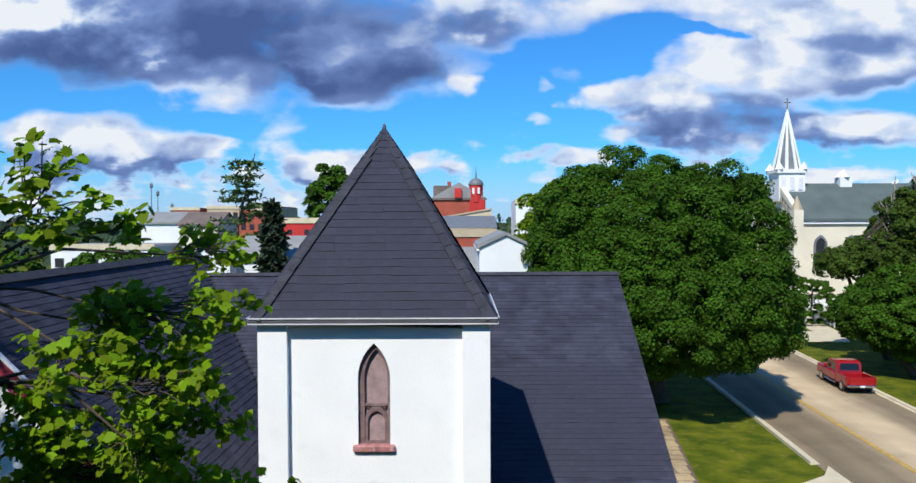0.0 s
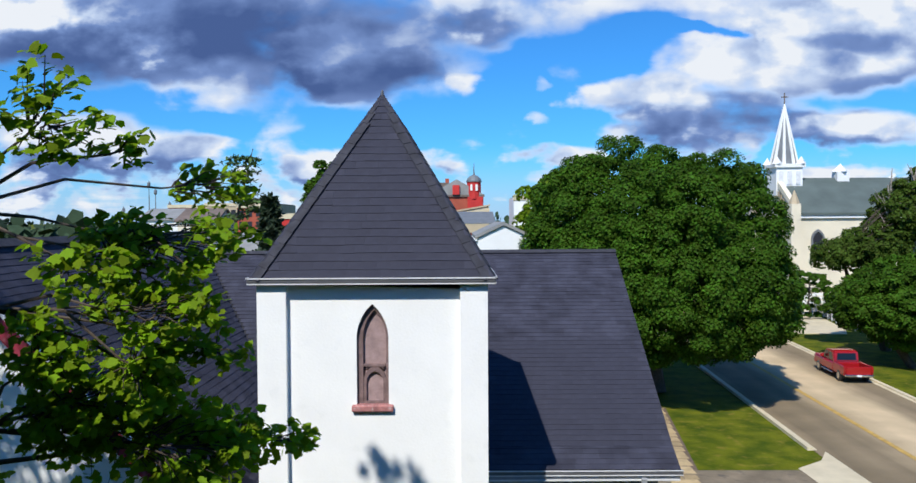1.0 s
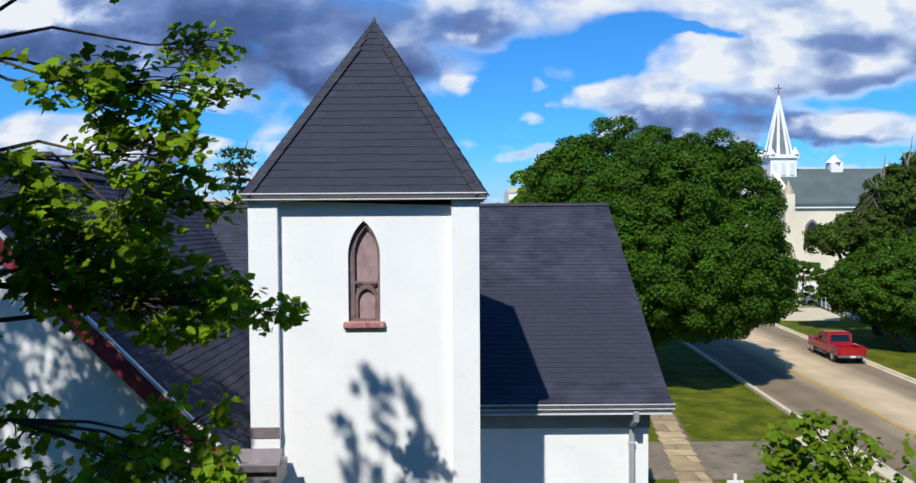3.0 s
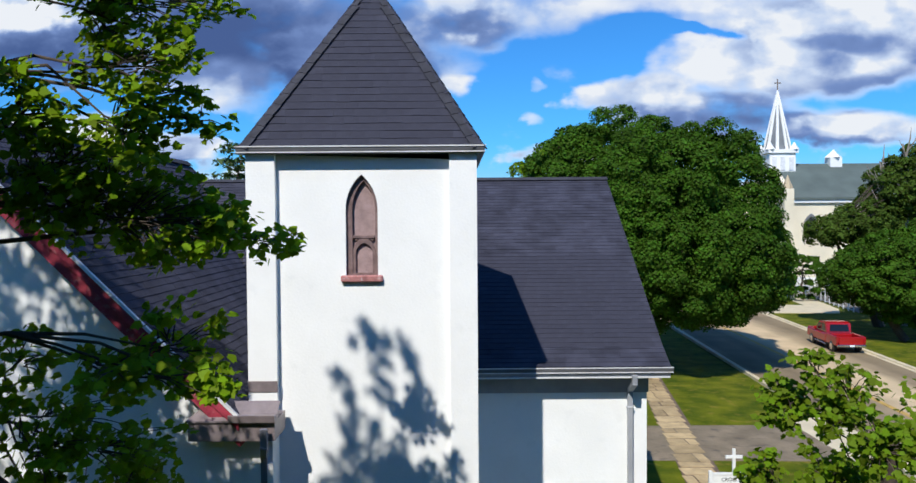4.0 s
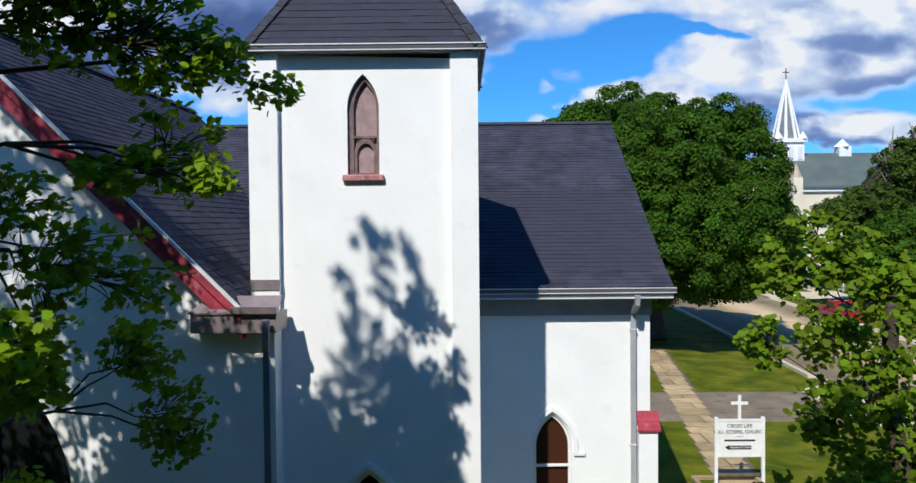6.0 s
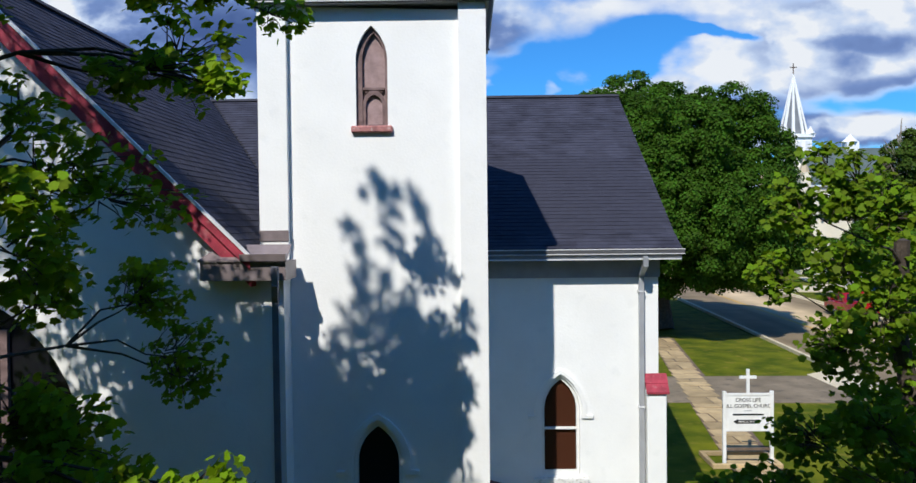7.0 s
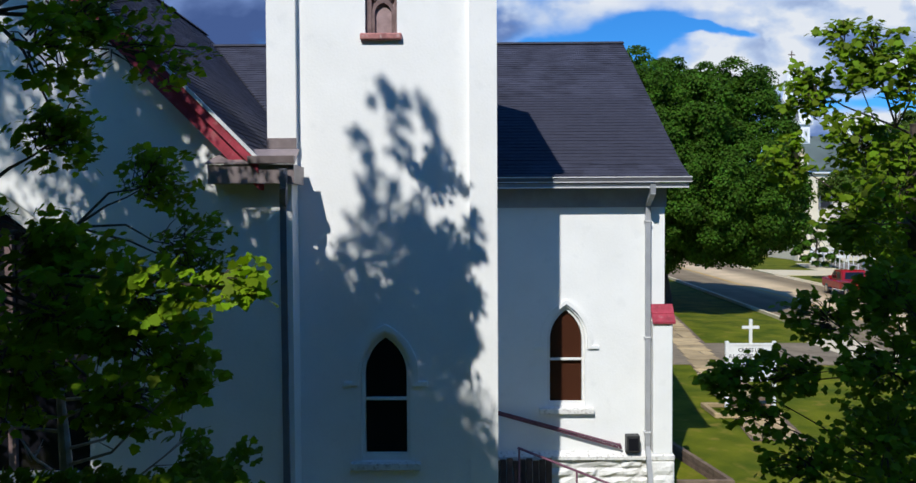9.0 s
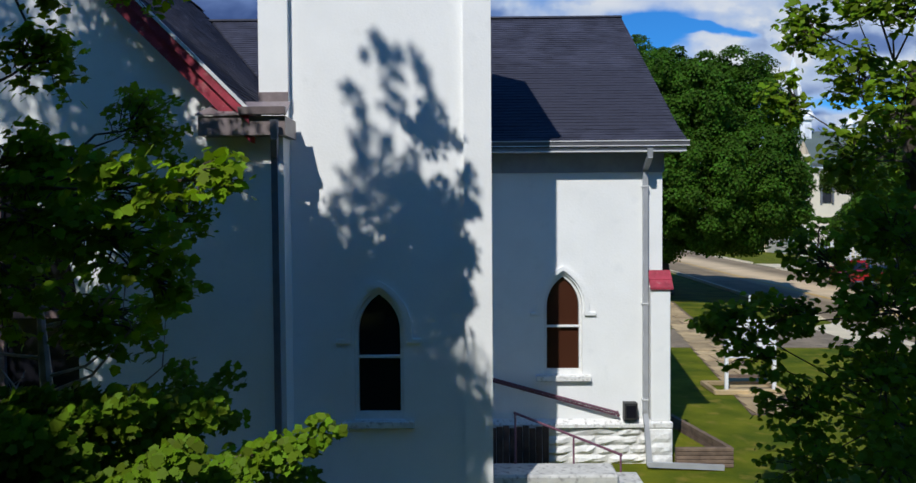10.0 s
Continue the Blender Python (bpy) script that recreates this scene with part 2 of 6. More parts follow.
MAT = {
    "stucco": material("white_painted_stucco", (0.86, 0.86, 0.84), 0.75, 0.03, 1.6, 30, 0.30, 26, stain=0.22, stain_col=(0.70, 0.71, 0.70)),
    "white": material("white_paint", (0.80, 0.79, 0.76), 0.5, 0.06, 6, 60, 0.1, 60),
    "peeling": material("peeling_white_paint", (0.76, 0.75, 0.72), 0.7, 0.10, 7, 50, 0.3, 40, stain=0.8, stain_col=(0.32, 0.29, 0.26)),
    "stone": material("white_painted_stone", (0.74, 0.73, 0.70), 0.8, 0.12, 5, 30, 0.9, 14, per_object=0.06, stain=0.5, stain_col=(0.45, 0.44, 0.43)),
    "shingle": material("charcoal_shingle", (0.047, 0.048, 0.069), 0.85, 0.24, 2.2, 110, 0.5, 160, 0.2, per_object=0.05),
    "shingles": material("charcoal_shingles", (0.047, 0.048, 0.069), 0.85, 0.28, 2.2, 110, 0.5, 160, 0.2, per_island=0.12),
    "deck": material("roof_underlay", (0.030, 0.030, 0.036), 0.9, 0.2, 4, 60),
    "ridge": material("ridge_shingle", (0.045, 0.045, 0.056), 0.85, 0.25, 5, 90, 0.4, 120),
    "gutter": material("white_gutter_metal", (0.70, 0.70, 0.70), 0.35, 0.10, 3, 40, 0.05, 30, 0.5, stain=0.3, stain_col=(0.40, 0.40, 0.41)),
    "trough": material("grey_gutter_metal", (0.12, 0.12, 0.13), 0.4, 0.10, 3, 40, 0.05, 30, 0.5),
    # grey that carries the shade under the eaves in its base colour
    "soffit": material("shaded_soffit_grey", (0.34, 0.35, 0.37), 0.7, 0.1, 4, 40),
    "spout": material("grey_downspout_metal", (0.36, 0.37, 0.39), 0.4, 0.10, 5, 50, 0.05, 30, 0.5),
    "darkspout": material("dark_downspout_metal", (0.17, 0.17, 0.20), 0.4, 0.12, 5, 50, 0, 30, 0.5),
    "copper": material("brown_box_gutter_metal", (0.27, 0.22, 0.22), 0.42, 0.18, 5, 50, 0.15, 20, 0.5, metal=0.25),
    "red": material("faded_red_paint", (0.33, 0.038, 0.062), 0.65, 0.30, 5, 50, 0.3, 40, stain=0.5, stain_col=(0.36, 0.17, 0.17)),
    "sillred": material("worn_red_sill_paint", (0.42, 0.18, 0.17), 0.7, 0.3, 9, 60, 0.4, 50, stain=0.7, stain_col=(0.52, 0.44, 0.42)),
    "mauve": material("weathered_mauve_board", (0.36, 0.255, 0.25), 0.8, 0.2, 9, 80, 0.4, 60),
    "tracery": material("weathered_brown_wood", (0.20, 0.135, 0.13), 0.8, 0.25, 10, 80, 0.4, 60),
    "pane": glass_material("dark_window_glass", (0.010, 0.010, 0.014)),
    "brownpane": glass_material("brown_window_glass", (0.060, 0.022, 0.012)),
    "lamp_black": material("black_lamp_housing", (0.03, 0.03, 0.03), 0.5, 0.2, 8, 60),
    "purple": material("dull_maroon_rail_paint", (0.17, 0.075, 0.11), 0.5, 0.2, 10, 60),
    "wood": material("dark_weathered_planks", (0.085, 0.055, 0.045), 0.85, 0.35, 6, 60, 0.5, 40, per_object=0.2),
    "timber": material("brown_landscape_timber", (0.17, 0.12, 0.085), 0.85, 0.3, 6, 60, 0.5, 40, per_object=0.2),
    "slab": material("worn_painted_concrete", (0.55, 0.54, 0.51), 0.85, 0.15, 4, 40, 0.5, 30, stain=0.9, stain_col=(0.22, 0.21, 0.20)),
    "grass": material("lawn", (0.070, 0.118, 0.005), 0.9, 0.34, 0.8, 24, 0.9, 30, 0.1, tint=(0.160, 0.168, 0.009), stain=0.6, stain_col=(0.235, 0.175, 0.035)),
    "asphalt": material("grey_asphalt", (0.180, 0.160, 0.135), 0.9, 0.14, 0.5, 40, 0.3, 60, 0.2, stain=0.3, stain_col=(0.10, 0.095, 0.09)),
    "drive": material("patched_asphalt_drive", (0.225, 0.178, 0.120), 0.9, 0.25, 0.9, 30, 0.3, 60, 0.2, stain=0.6, stain_col=(0.07, 0.065, 0.06)),
    "yellow": material("faded_yellow_road_paint", (0.52, 0.33, 0.085), 0.8, 0.2, 3, 30, stain=0.5, stain_col=(0.3, 0.26, 0.17)),
    "kerb": material("pale_concrete_kerb", (0.62, 0.53, 0.36), 0.85, 0.1, 1, 30, 0.3, 40),
    "flag": material("tan_flagstone", (0.43, 0.315, 0.165), 0.85, 0.2, 2, 30, 0.4, 30, per_object=0.25, stain=0.4, stain_col=(0.22, 0.17, 0.11)),
    "bark": material("grey_brown_bark", (0.085, 0.066, 0.052), 0.9, 0.35, 8, 50, 0.9, 30),
    "palebark": material("pale_dead_bark", (0.30, 0.26, 0.22), 0.9, 0.3, 8, 50, 0.6, 30),
    "leaf": material("maple_leaf", (0.158, 0.268, 0.006), 0.6, 0.20, 2.0, 30, spec=0.14, per_island=0.32, translucent=0.36),
    "leaf_mid": material("green_maple_leaf", (0.125, 0.215, 0.007), 0.6, 0.22, 2.0, 30, spec=0.14, per_island=0.32, translucent=0.38),
    "leaf_low": material("fresh_green_leaf", (0.112, 0.200, 0.006), 0.6, 0.24, 2.0, 30, spec=0.14, per_island=0.35, translucent=0.35),
    "leaf_dark": material("dense_maple_leaf", (0.044, 0.108, 0.007), 0.65, 0.34, 0.6, 10, spec=0.10, per_island=0.38, translucent=0.20),
    "leaf_olive": material("olive_tree_leaf", (0.055, 0.098, 0.012), 0.65, 0.25, 0.5, 10, spec=0.10, per_island=0.35, translucent=0.22),
    "needle": material("spruce_needles", (0.030, 0.050, 0.024), 0.7, 0.25, 1, 10, per_island=0.3, translucent=0.1),
    "pine": material("pine_needles", (0.060, 0.110, 0.030), 0.7, 0.25, 1, 10, per_island=0.3, translucent=0.15),
    "brick": material("red_brick", (0.36, 0.085, 0.050), 0.85, 0.15, 0.4, 8, stain=0.2, stain_col=(0.28, 0.1, 0.07)),
    "brightred": material("bright_red_wall_paint", (0.52, 0.035, 0.030), 0.7, 0.12, 0.4, 8),
    "brownroof": material("brown_tar_roof", (0.17, 0.13, 0.11), 0.9, 0.2, 0.5, 6),
    "greyroof": material("grey_sheet_roof", (0.26, 0.26, 0.25), 0.7, 0.12, 0.5, 6),
    "greenroof": material("grey_green_slate_roof", (0.10, 0.125, 0.115), 0.7, 0.15, 0.4, 10, 0.2, 4),
    "cream": material("cream_painted_brick", (0.74, 0.66, 0.50), 0.8, 0.08, 0.3, 8),
    "tan": material("tan_stone_wall", (0.46, 0.37, 0.25), 0.85, 0.12, 0.3, 8),
    "farwhite": material("white_siding", (0.78, 0.78, 0.76), 0.7, 0.05, 0.4, 8),
    "steel": material("grey_steeple_metal", (0.17, 0.18, 0.19), 0.5, 0.15, 1, 10),
    "winddark": material("dark_window_void", (0.03, 0.03, 0.035), 0.3, 0.2, 2, 10),
    "black": material("black_lettering", (0.02, 0.02, 0.02), 0.6, 0.1, 8, 60),
    "truckred": material("glossy_red_car_paint", (0.31, 0.007, 0.009), 0.22, 0.05, 2, 30, spec=0.6),
    "lens_red": material("red_lamp_lens", (0.30, 0.008, 0.010), 0.2, 0.1, 6, 40, spec=0.6),
    "chrome": material("bright_chrome", (0.55, 0.55, 0.56), 0.18, 0.05, 6, 40, metal=1.0),
    "fargreen": material("distant_woods", (0.035, 0.062, 0.030), 0.95, 0.3, 0.05, 0.8),
}


def road_material():
    """Worn road: bands of pale and dark wear along the wheel tracks, broken up by patches and streaks."""
    m = material("worn_road_surface", (0.315, 0.240, 0.145), 0.9, 0.16, 0.35, 30, 0.3, 60, 0.2)
    nt = m.node_tree
    N, L = nt.nodes.new, nt.links.new
    bsdf = nt.nodes["Principled BSDF"]
    old = bsdf.inputs["Base Color"].links[0].from_socket
    tc = N("ShaderNodeTexCoord")
    mp = N("ShaderNodeMapping")
    mp.inputs["Scale"].default_value = (0.9, 0.07, 1)
    L(tc.outputs["Object"], mp.inputs["Vector"])
    nz = N("ShaderNodeTexNoise")
    L(mp.outputs[0], nz.inputs["Vector"])
    nz.inputs["Scale"].default_value, nz.inputs["Detail"].default_value = 1.0, 7
    across = N("ShaderNodeVectorMath")
    across.operation = "DOT_PRODUCT"
    L(tc.outputs["Object"], across.inputs[0])
    slope = 0.73 / 12.3
    across.inputs[1].default_value = (1.0, -slope, 0.0)
    wob = N("ShaderNodeMath")
    wob.operation = "MULTIPLY_ADD"
    L(nz.outputs["Fac"], wob.inputs[0])
    wob.inputs[1].default_value = 1.1 * PLAN
    L(across.outputs["Value"], wob.inputs[2])
    mr = N("ShaderNodeMapRange")
    mid = 15.27 - 26.2 * slope + 0.55
    mr.inputs["From Min"].default_value, mr.inputs["From Max"].default_value = (mid - 4.0) * PLAN, (mid + 6.0) * PLAN
    L(wob.outputs[0], mr.inputs["Value"])
    cr = N("ShaderNodeValToRGB")
    L(mr.outputs["Result"], cr.inputs["Fac"])
    e = cr.color_ramp.elements
    e[0].position, e[0].color = 0.0, (1.05, 1.05, 1.05, 1)
    e[1].position, e[1].color = 1.0, (0.70, 0.71, 0.74, 1)
    for pos, g in ((0.08, 0.95), (0.14, 0.62), (0.24, 0.80), (0.31, 0.68), (0.385, 1.15), (0.42, 1.55), (0.50, 1.95), (0.60, 1.85), (0.68, 1.05), (0.74, 0.72), (0.84, 0.86)):
        k = e.new(pos)
        k.color = (g, g, g, 1)
    mul = N("ShaderNodeMix")
    mul.data_type, mul.blend_type = "RGBA", "MULTIPLY"
    mul.inputs["Factor"].default_value = 1
    L(old, mul.inputs["A"]), L(cr.outputs["Color"], mul.inputs["B"])
    L(mul.outputs["Result"], bsdf.inputs["Base Color"])
    return m


MAT["road"] = road_material()


# ---- building helpers ----
def part(name, bm, mat, parent=None, label=""):
    me = bpy.data.meshes.new(name)
    if isinstance(bm, tuple):
        me.from_pydata(*bm)
    else:
        bmesh.ops.recalc_face_normals(bm, faces=bm.faces)
        bm.to_mesh(me)
        bm.free()
    me.materials.append(MAT[mat])
    ob = new(name, me)
    if parent:
        ob.parent = parent
        ob.matrix_parent_inverse = parent.matrix_world.inverted()
    if label:
        ob["label"] = label
    return ob


def thing(name, at, label, category, group="", kind=""):
    ob = new(name)
    ob.empty_display_size = 0.2
    ob.location = at
    bpy.context.view_layer.update()
    return tagged(ob, label, category, group, kind)


def add_box(bm, x0, x1, y0, y1, z0, z1, bevel=0.0):
    vs = [bm.verts.new((x, y, z)) for x in (x0, x1) for y in (y0, y1) for z in (z0, z1)]
    fs = [bm.faces.new([vs[i] for i in f]) for f in ((0, 1, 3, 2), (4, 6, 7, 5), (0, 4, 5, 1), (2, 3, 7, 6), (0, 2, 6, 4), (1, 5, 7, 3))]
    if bevel:
        edges = list({e for f in fs for e in f.edges})
        bmesh.ops.bevel(bm, geom=edges, offset=bevel, segments=1, affect="EDGES")
    return bm


def box(*a, bevel=0.0):
    return add_box(bmesh.new(), *a, bevel=bevel)


def add_prism(bm, pts, way):
    """A flat outline pushed along a way, closed at both ends."""
    way = Vector(way)
    a = [bm.verts.new(p) for p in pts]
    b = [bm.verts.new(Vector(p) + way) for p in pts]
    n = len(pts)
    bm.faces.new(a), bm.faces.new(b[::-1])
    for i in range(n):
        j = (i + 1) % n
        bm.faces.new((a[i], b[i], b[j], a[j]))
    return bm


def prism(pts, way):
    return add_prism(bmesh.new(), pts, way)


def holed(outer, holes, place, way):
    """A slab with openings through it: outlines in the plane, placed by place(u, v), as thick as way."""
    bm = bmesh.new()
    edges = []
    for loop in (outer, *holes):
        vs = [bm.verts.new(place(*p)) for p in loop]
        edges += [bm.edges.new((vs[i], vs[(i + 1) % len(vs)])) for i in range(len(vs))]
    bmesh.ops.triangle_fill(bm, use_beauty=True, use_dissolve=False, edges=edges)
    ext = bmesh.ops.extrude_face_region(bm, geom=list(bm.faces))
    bmesh.ops.translate(bm, verts=[g for g in ext["geom"] if isinstance(g, bmesh.types.BMVert)], vec=way)
    return bm


def gothic(cx, w, z0, zs, za, n=9):
    """The outline of a pointed opening, from the lower left round by the point."""
    a, h = w / 2, za - zs
    R = (a * a + h * h) / (2 * a)
    top = math.asin(min(1.0, h / R)) if R > a else math.pi / 2
    if R < a:
        top = math.pi / 2
    left = [(cx - a + R - R * math.cos(top * i / n), zs + R * math.sin(top * i / n)) for i in range(n + 1)]
    right = [(2 * cx - x, z) for x, z in reversed(left[:-1])]
    return [(cx - a, z0), *left, *right, (cx + a, z0)]


def facing(y):
    return lambda u, v: (u, y, v)


def add_tube(bm, pts, radii, sides=7):
    rings = []
    for i, p in enumerate(pts):
        p = Vector(p)
        d = (Vector(pts[min(i + 1, len(pts) - 1)]) - Vector(pts[max(i - 1, 0)])).normalized()
        s = d.cross(Vector((0.31, 0.22, 0.92)) if abs(d.z) < 0.9 else Vector((1, 0.1, 0))).normalized()
        t = d.cross(s)
        rings.append([bm.verts.new(p + radii[i] * (math.cos(a) * s + math.sin(a) * t)) for a in [2 * math.pi * k / sides for k in range(sides)]])
    for r0, r1 in zip(rings, rings[1:]):
        for k in range(sides):
            bm.faces.new((r0[k], r0[(k + 1) % sides], r1[(k + 1) % sides], r1[k]))
    bm.faces.new(rings[0][::-1]), bm.faces.new(rings[-1])
    return bm


def tube(pts, radii, sides=7):
    return add_tube(bmesh.new(), pts, radii, sides)


LEAF = np.array([(0, 0, 0), (0.22, -0.05, 0.02), (0.46, 0.08, 0.0), (0.40, 0.25, 0.05), (0.58, 0.46, -0.05), (0.36, 0.55, 0.03), (0.27, 0.74, 0.0), (0.0, 1.0, -0.10), (-0.27, 0.74, 0.0), (-0.36, 0.55, 0.03), (-0.58, 0.46, -0.05), (-0.40, 0.25, 0.05), (-0.46, 0.08, 0.0), (-0.22, -0.05, 0.02)])
TUFT = np.array([(-0.30, 0, 0), (0.38, 0.06, 0.04), (0.46, 0.62, -0.08), (-0.08, 0.95, 0.0), (-0.50, 0.48, 0.06)])
BLADE = np.array([(-0.06, 0, 0), (0.06, 0, 0), (0.0, 1.0, 0)])


def leaves(points, sizes, normals, shape, rng):
    """A mesh of single leaves: at each point one, of its size, roughly facing its normal."""
    n, k = len(points), len(shape)
    nz = normals + rng.normal(0, 0.45, (n, 3))
    nz /= np.linalg.norm(nz, axis=1)[:, None]
    r = rng.normal(0, 1, (n, 3))
    nx = np.cross(r, nz)
    nx /= np.linalg.norm(nx, axis=1)[:, None]
    ny = np.cross(nz, nx)
    rot = np.stack([nx, ny, nz], axis=1)
    verts = (shape[None] @ rot) * sizes[:, None, None] + points[:, None]
    me = bpy.data.meshes.new("leaves")
    me.vertices.add(n * k), me.loops.add(n * k), me.polygons.add(n)
    me.vertices.foreach_set("co", verts.ravel())
    me.loops.foreach_set("vertex_index", np.arange(n * k))
    me.polygons.foreach_set("loop_start", np.arange(n) * k)
    me.update()
    me.validate()
    return me


def crown_part(name, me, mat, parent, label=""):
    me.name = name
    me.materials.append(MAT[mat])
    ob = new(name, me)
    ob.parent = parent
    ob.matrix_parent_inverse = parent.matrix_world.inverted()
    if label:
        ob["label"] = label
    return ob


# ---- ground, road, pavement ----
def ground():
    n = 60
    xs = [math.copysign(abs(k / n) ** 3, k) * 2600 for k in range(-n, n + 1)]
    verts = [(x, y, -0.03 if math.hypot(x, y) > 40 else 0.010 * noise.noise(Vector((x, y, 0)) * 0.4)) for y in xs for x in xs]
    w = len(xs)
    faces = [(j * w + i, j * w + i + 1, (j + 1) * w + i + 1, (j + 1) * w + i) for j in range(w - 1) for i in range(w - 1)]
    ob = part("ground", (verts, [], faces), "grass")
    tagged(ob, "patchy mown lawn, green with dry tan spots", "lawn", kind="structure")


def along(y, a, b):
    """x on the line through a and b (plan points) at y."""
    return a[0] + (b[0] - a[0]) * (y - a[1]) / (b[1] - a[1])


KERB_L, KERB_R = ((11.93, 26.0), (12.44, 34.6)), ((20.25, 34.2), (21.85, 54.0))
LINE_Y = ((15.27, 26.2), (16.0, 38.5))


def strip(name, left, right, y0, y1, z, mat, label, category, steps=14, kind="structure"):
    verts, faces = [], []
    for i in range(steps + 1):
        y = y0 + (y1 - y0) * i / steps
        xl, xr = left(y), right(y)
        verts += [(xl, y, z), (xr, y, z)]
        if i:
            k = 2 * i
            faces.append((k - 2, k - 1, k + 1, k))
    ob = part(name, (verts, [], faces), mat)
    return tagged(ob, label, category, kind=kind)


def kerb(name, line, side, y0, y1):
    bm = bmesh.new()
    xa, xb = along(y0, *line), along(y1, *line)
    pts = [(xa, y0, -0.05), (xa, y0, 0.12), (xa + side * 0.17, y0, 0.11), (xa + side * 0.19, y0, 0.035), (xa + side * 0.34, y0, 0.030), (xa + side * 0.34, y0, -0.05)]
    add_prism(bm, pts, (xb - xa, y1 - y0, 0))
    tagged(part(name, bm, "kerb"), "pale concrete kerb with gutter pan beside road", "kerb", kind="structure")


ground()
KL, KR, LY = (lambda y: along(y, *KERB_L)), (lambda y: along(y, *KERB_R)), (lambda y: along(y, *LINE_Y))
strip("road", lambda y: KL(y) + 0.2, lambda y: KR(y) - 0.2, -30, 260, 0.016, "road", "grey worn asphalt road with a yellow centre line", "road")
strip("road_line", lambda y: LY(y) - 0.16, lambda y: LY(y) + 0.06, -30, 260, 0.027, "yellow", "faded yellow centre line paint on road", "road marking")
kerb("kerb_west", KERB_L, 1, 27.2, 140)
kerb("kerb_west_near", KERB_L, 1, -30, 22.0)
kerb("kerb_east", KERB_R, -1, -30, 55.0)
kerb("kerb_east_far", KERB_R, -1, 61.5, 140)
# driveway and its splay to the road
drv = part("driveway", prism([(3.6, 21.5, -0.05), (11.8, 21.2, -0.05), (11.9, 25.0, -0.05), (3.8, 25.1, -0.05)], (0, 0, 0.068)), "drive")
tagged(drv, "patched dark asphalt driveway crossing the lawn", "driveway", kind="structure")
apron = part("driveway_apron", prism([(10.8, 25.2, -0.05), (10.8, 21.0, -0.05), (12.3, 19.8, -0.05), (12.55, 27.0, -0.05), (11.93, 26.0, -0.05)], (0, 0, 0.075)), "kerb")
tagged(apron, "pale concrete driveway apron at the road", "pavement", kind="structure")
cross_walk = part("side_pavement", prism([(22.0, 55.1, -0.05), (27.2, 54.6, -0.05), (28.3, 57.0, -0.05), (30.7, 69.0, -0.05), (29.3, 69.3, -0.05), (27.4, 62.6, -0.05), (26.9, 59.6, -0.05), (22.5, 61.2, -0.05)], (0, 0, 0.07)), "kerb")
tagged(cross_walk, "pale concrete pavement leading from the road", "pavement", kind="structure")


# ---- the white church ----
church = thing("church", (-1.3, 12.0, 0.0), "white stucco church with a tower and charcoal shingle roofs", "church")
TX0, TX1, TY0, TY1 = -2.615, -0.035, 8.58, 11.25
PANEL = 0.085
UPPER = dict(cx=-1.335, w=0.36, z0=6.19, zs=6.94, za=7.335)
LOWER = dict(cx=-1.315, w=0.56, z0=1.33, zs=2.33, za=2.81)
NAVE = dict(cx=1.085, w=0.56, z0=1.31, zs=2.31, za=2.81)


def tower():
    wall = part("tower_wall", holed([(-2.29, 0), (-0.345, 0), (-0.345, 7.50), (-2.29, 7.56)], [gothic(**UPPER), gothic(**LOWER)],
                                    facing(TY0 + PANEL), (0, 0.22, 0)), "stucco", church, "white painted stucco tower front")
    part("pilaster", box(TX0, -2.29, TY0, TY0 + 0.30, 0, 7.56), "stucco", church)
    part("pilaster", box(-0.345, TX1, TY0, TY0 + 0.30, 0, 7.56), "stucco", church)
    part("tower_side_wall", box(TX1 - 0.30, TX1, TY0 + 0.30, TY1, 0, 7.56), "stucco", church)
    part("tower_side_wall", box(TX0, TX0 + 0.30, TY0 + 0.30, TY1, 0, 7.56), "stucco", church)
    part("tower_back_wall", box(TX0 + 0.30, TX1 - 0.30, TY1 - 0.30, TY1, 3.5, 7.56), "stucco", church)
    part("tower_floor", box(TX0 + 0.30, TX1 - 0.30, TY0 + 0.31, TY1 - 0.30, 4.2, 4.35), "wood", church)


tower()

# tower roof: four slopes, shingled, with hip caps
EX0, EX1, EY0, EY1, EZ = -2.675, 0.025, 8.535, 11.32, 7.635
APEX = Vector((-1.325, 9.92, 9.90))


def pyramid():
    bm = bmesh.new()
    cs = [(EX0, EY0, EZ), (EX1, EY0, EZ), (EX1, EY1, EZ), (EX0, EY1, EZ)]
    v = [bm.verts.new(c) for c in cs]
    a = bm.verts.new(APEX)
    bm.faces.new(v[::-1])
    for i in range(4):
        bm.faces.new((v[i], v[(i + 1) % 4], a))
    return part("tower_roof", bm, "deck", church, "steep charcoal shingle pyramid roof")


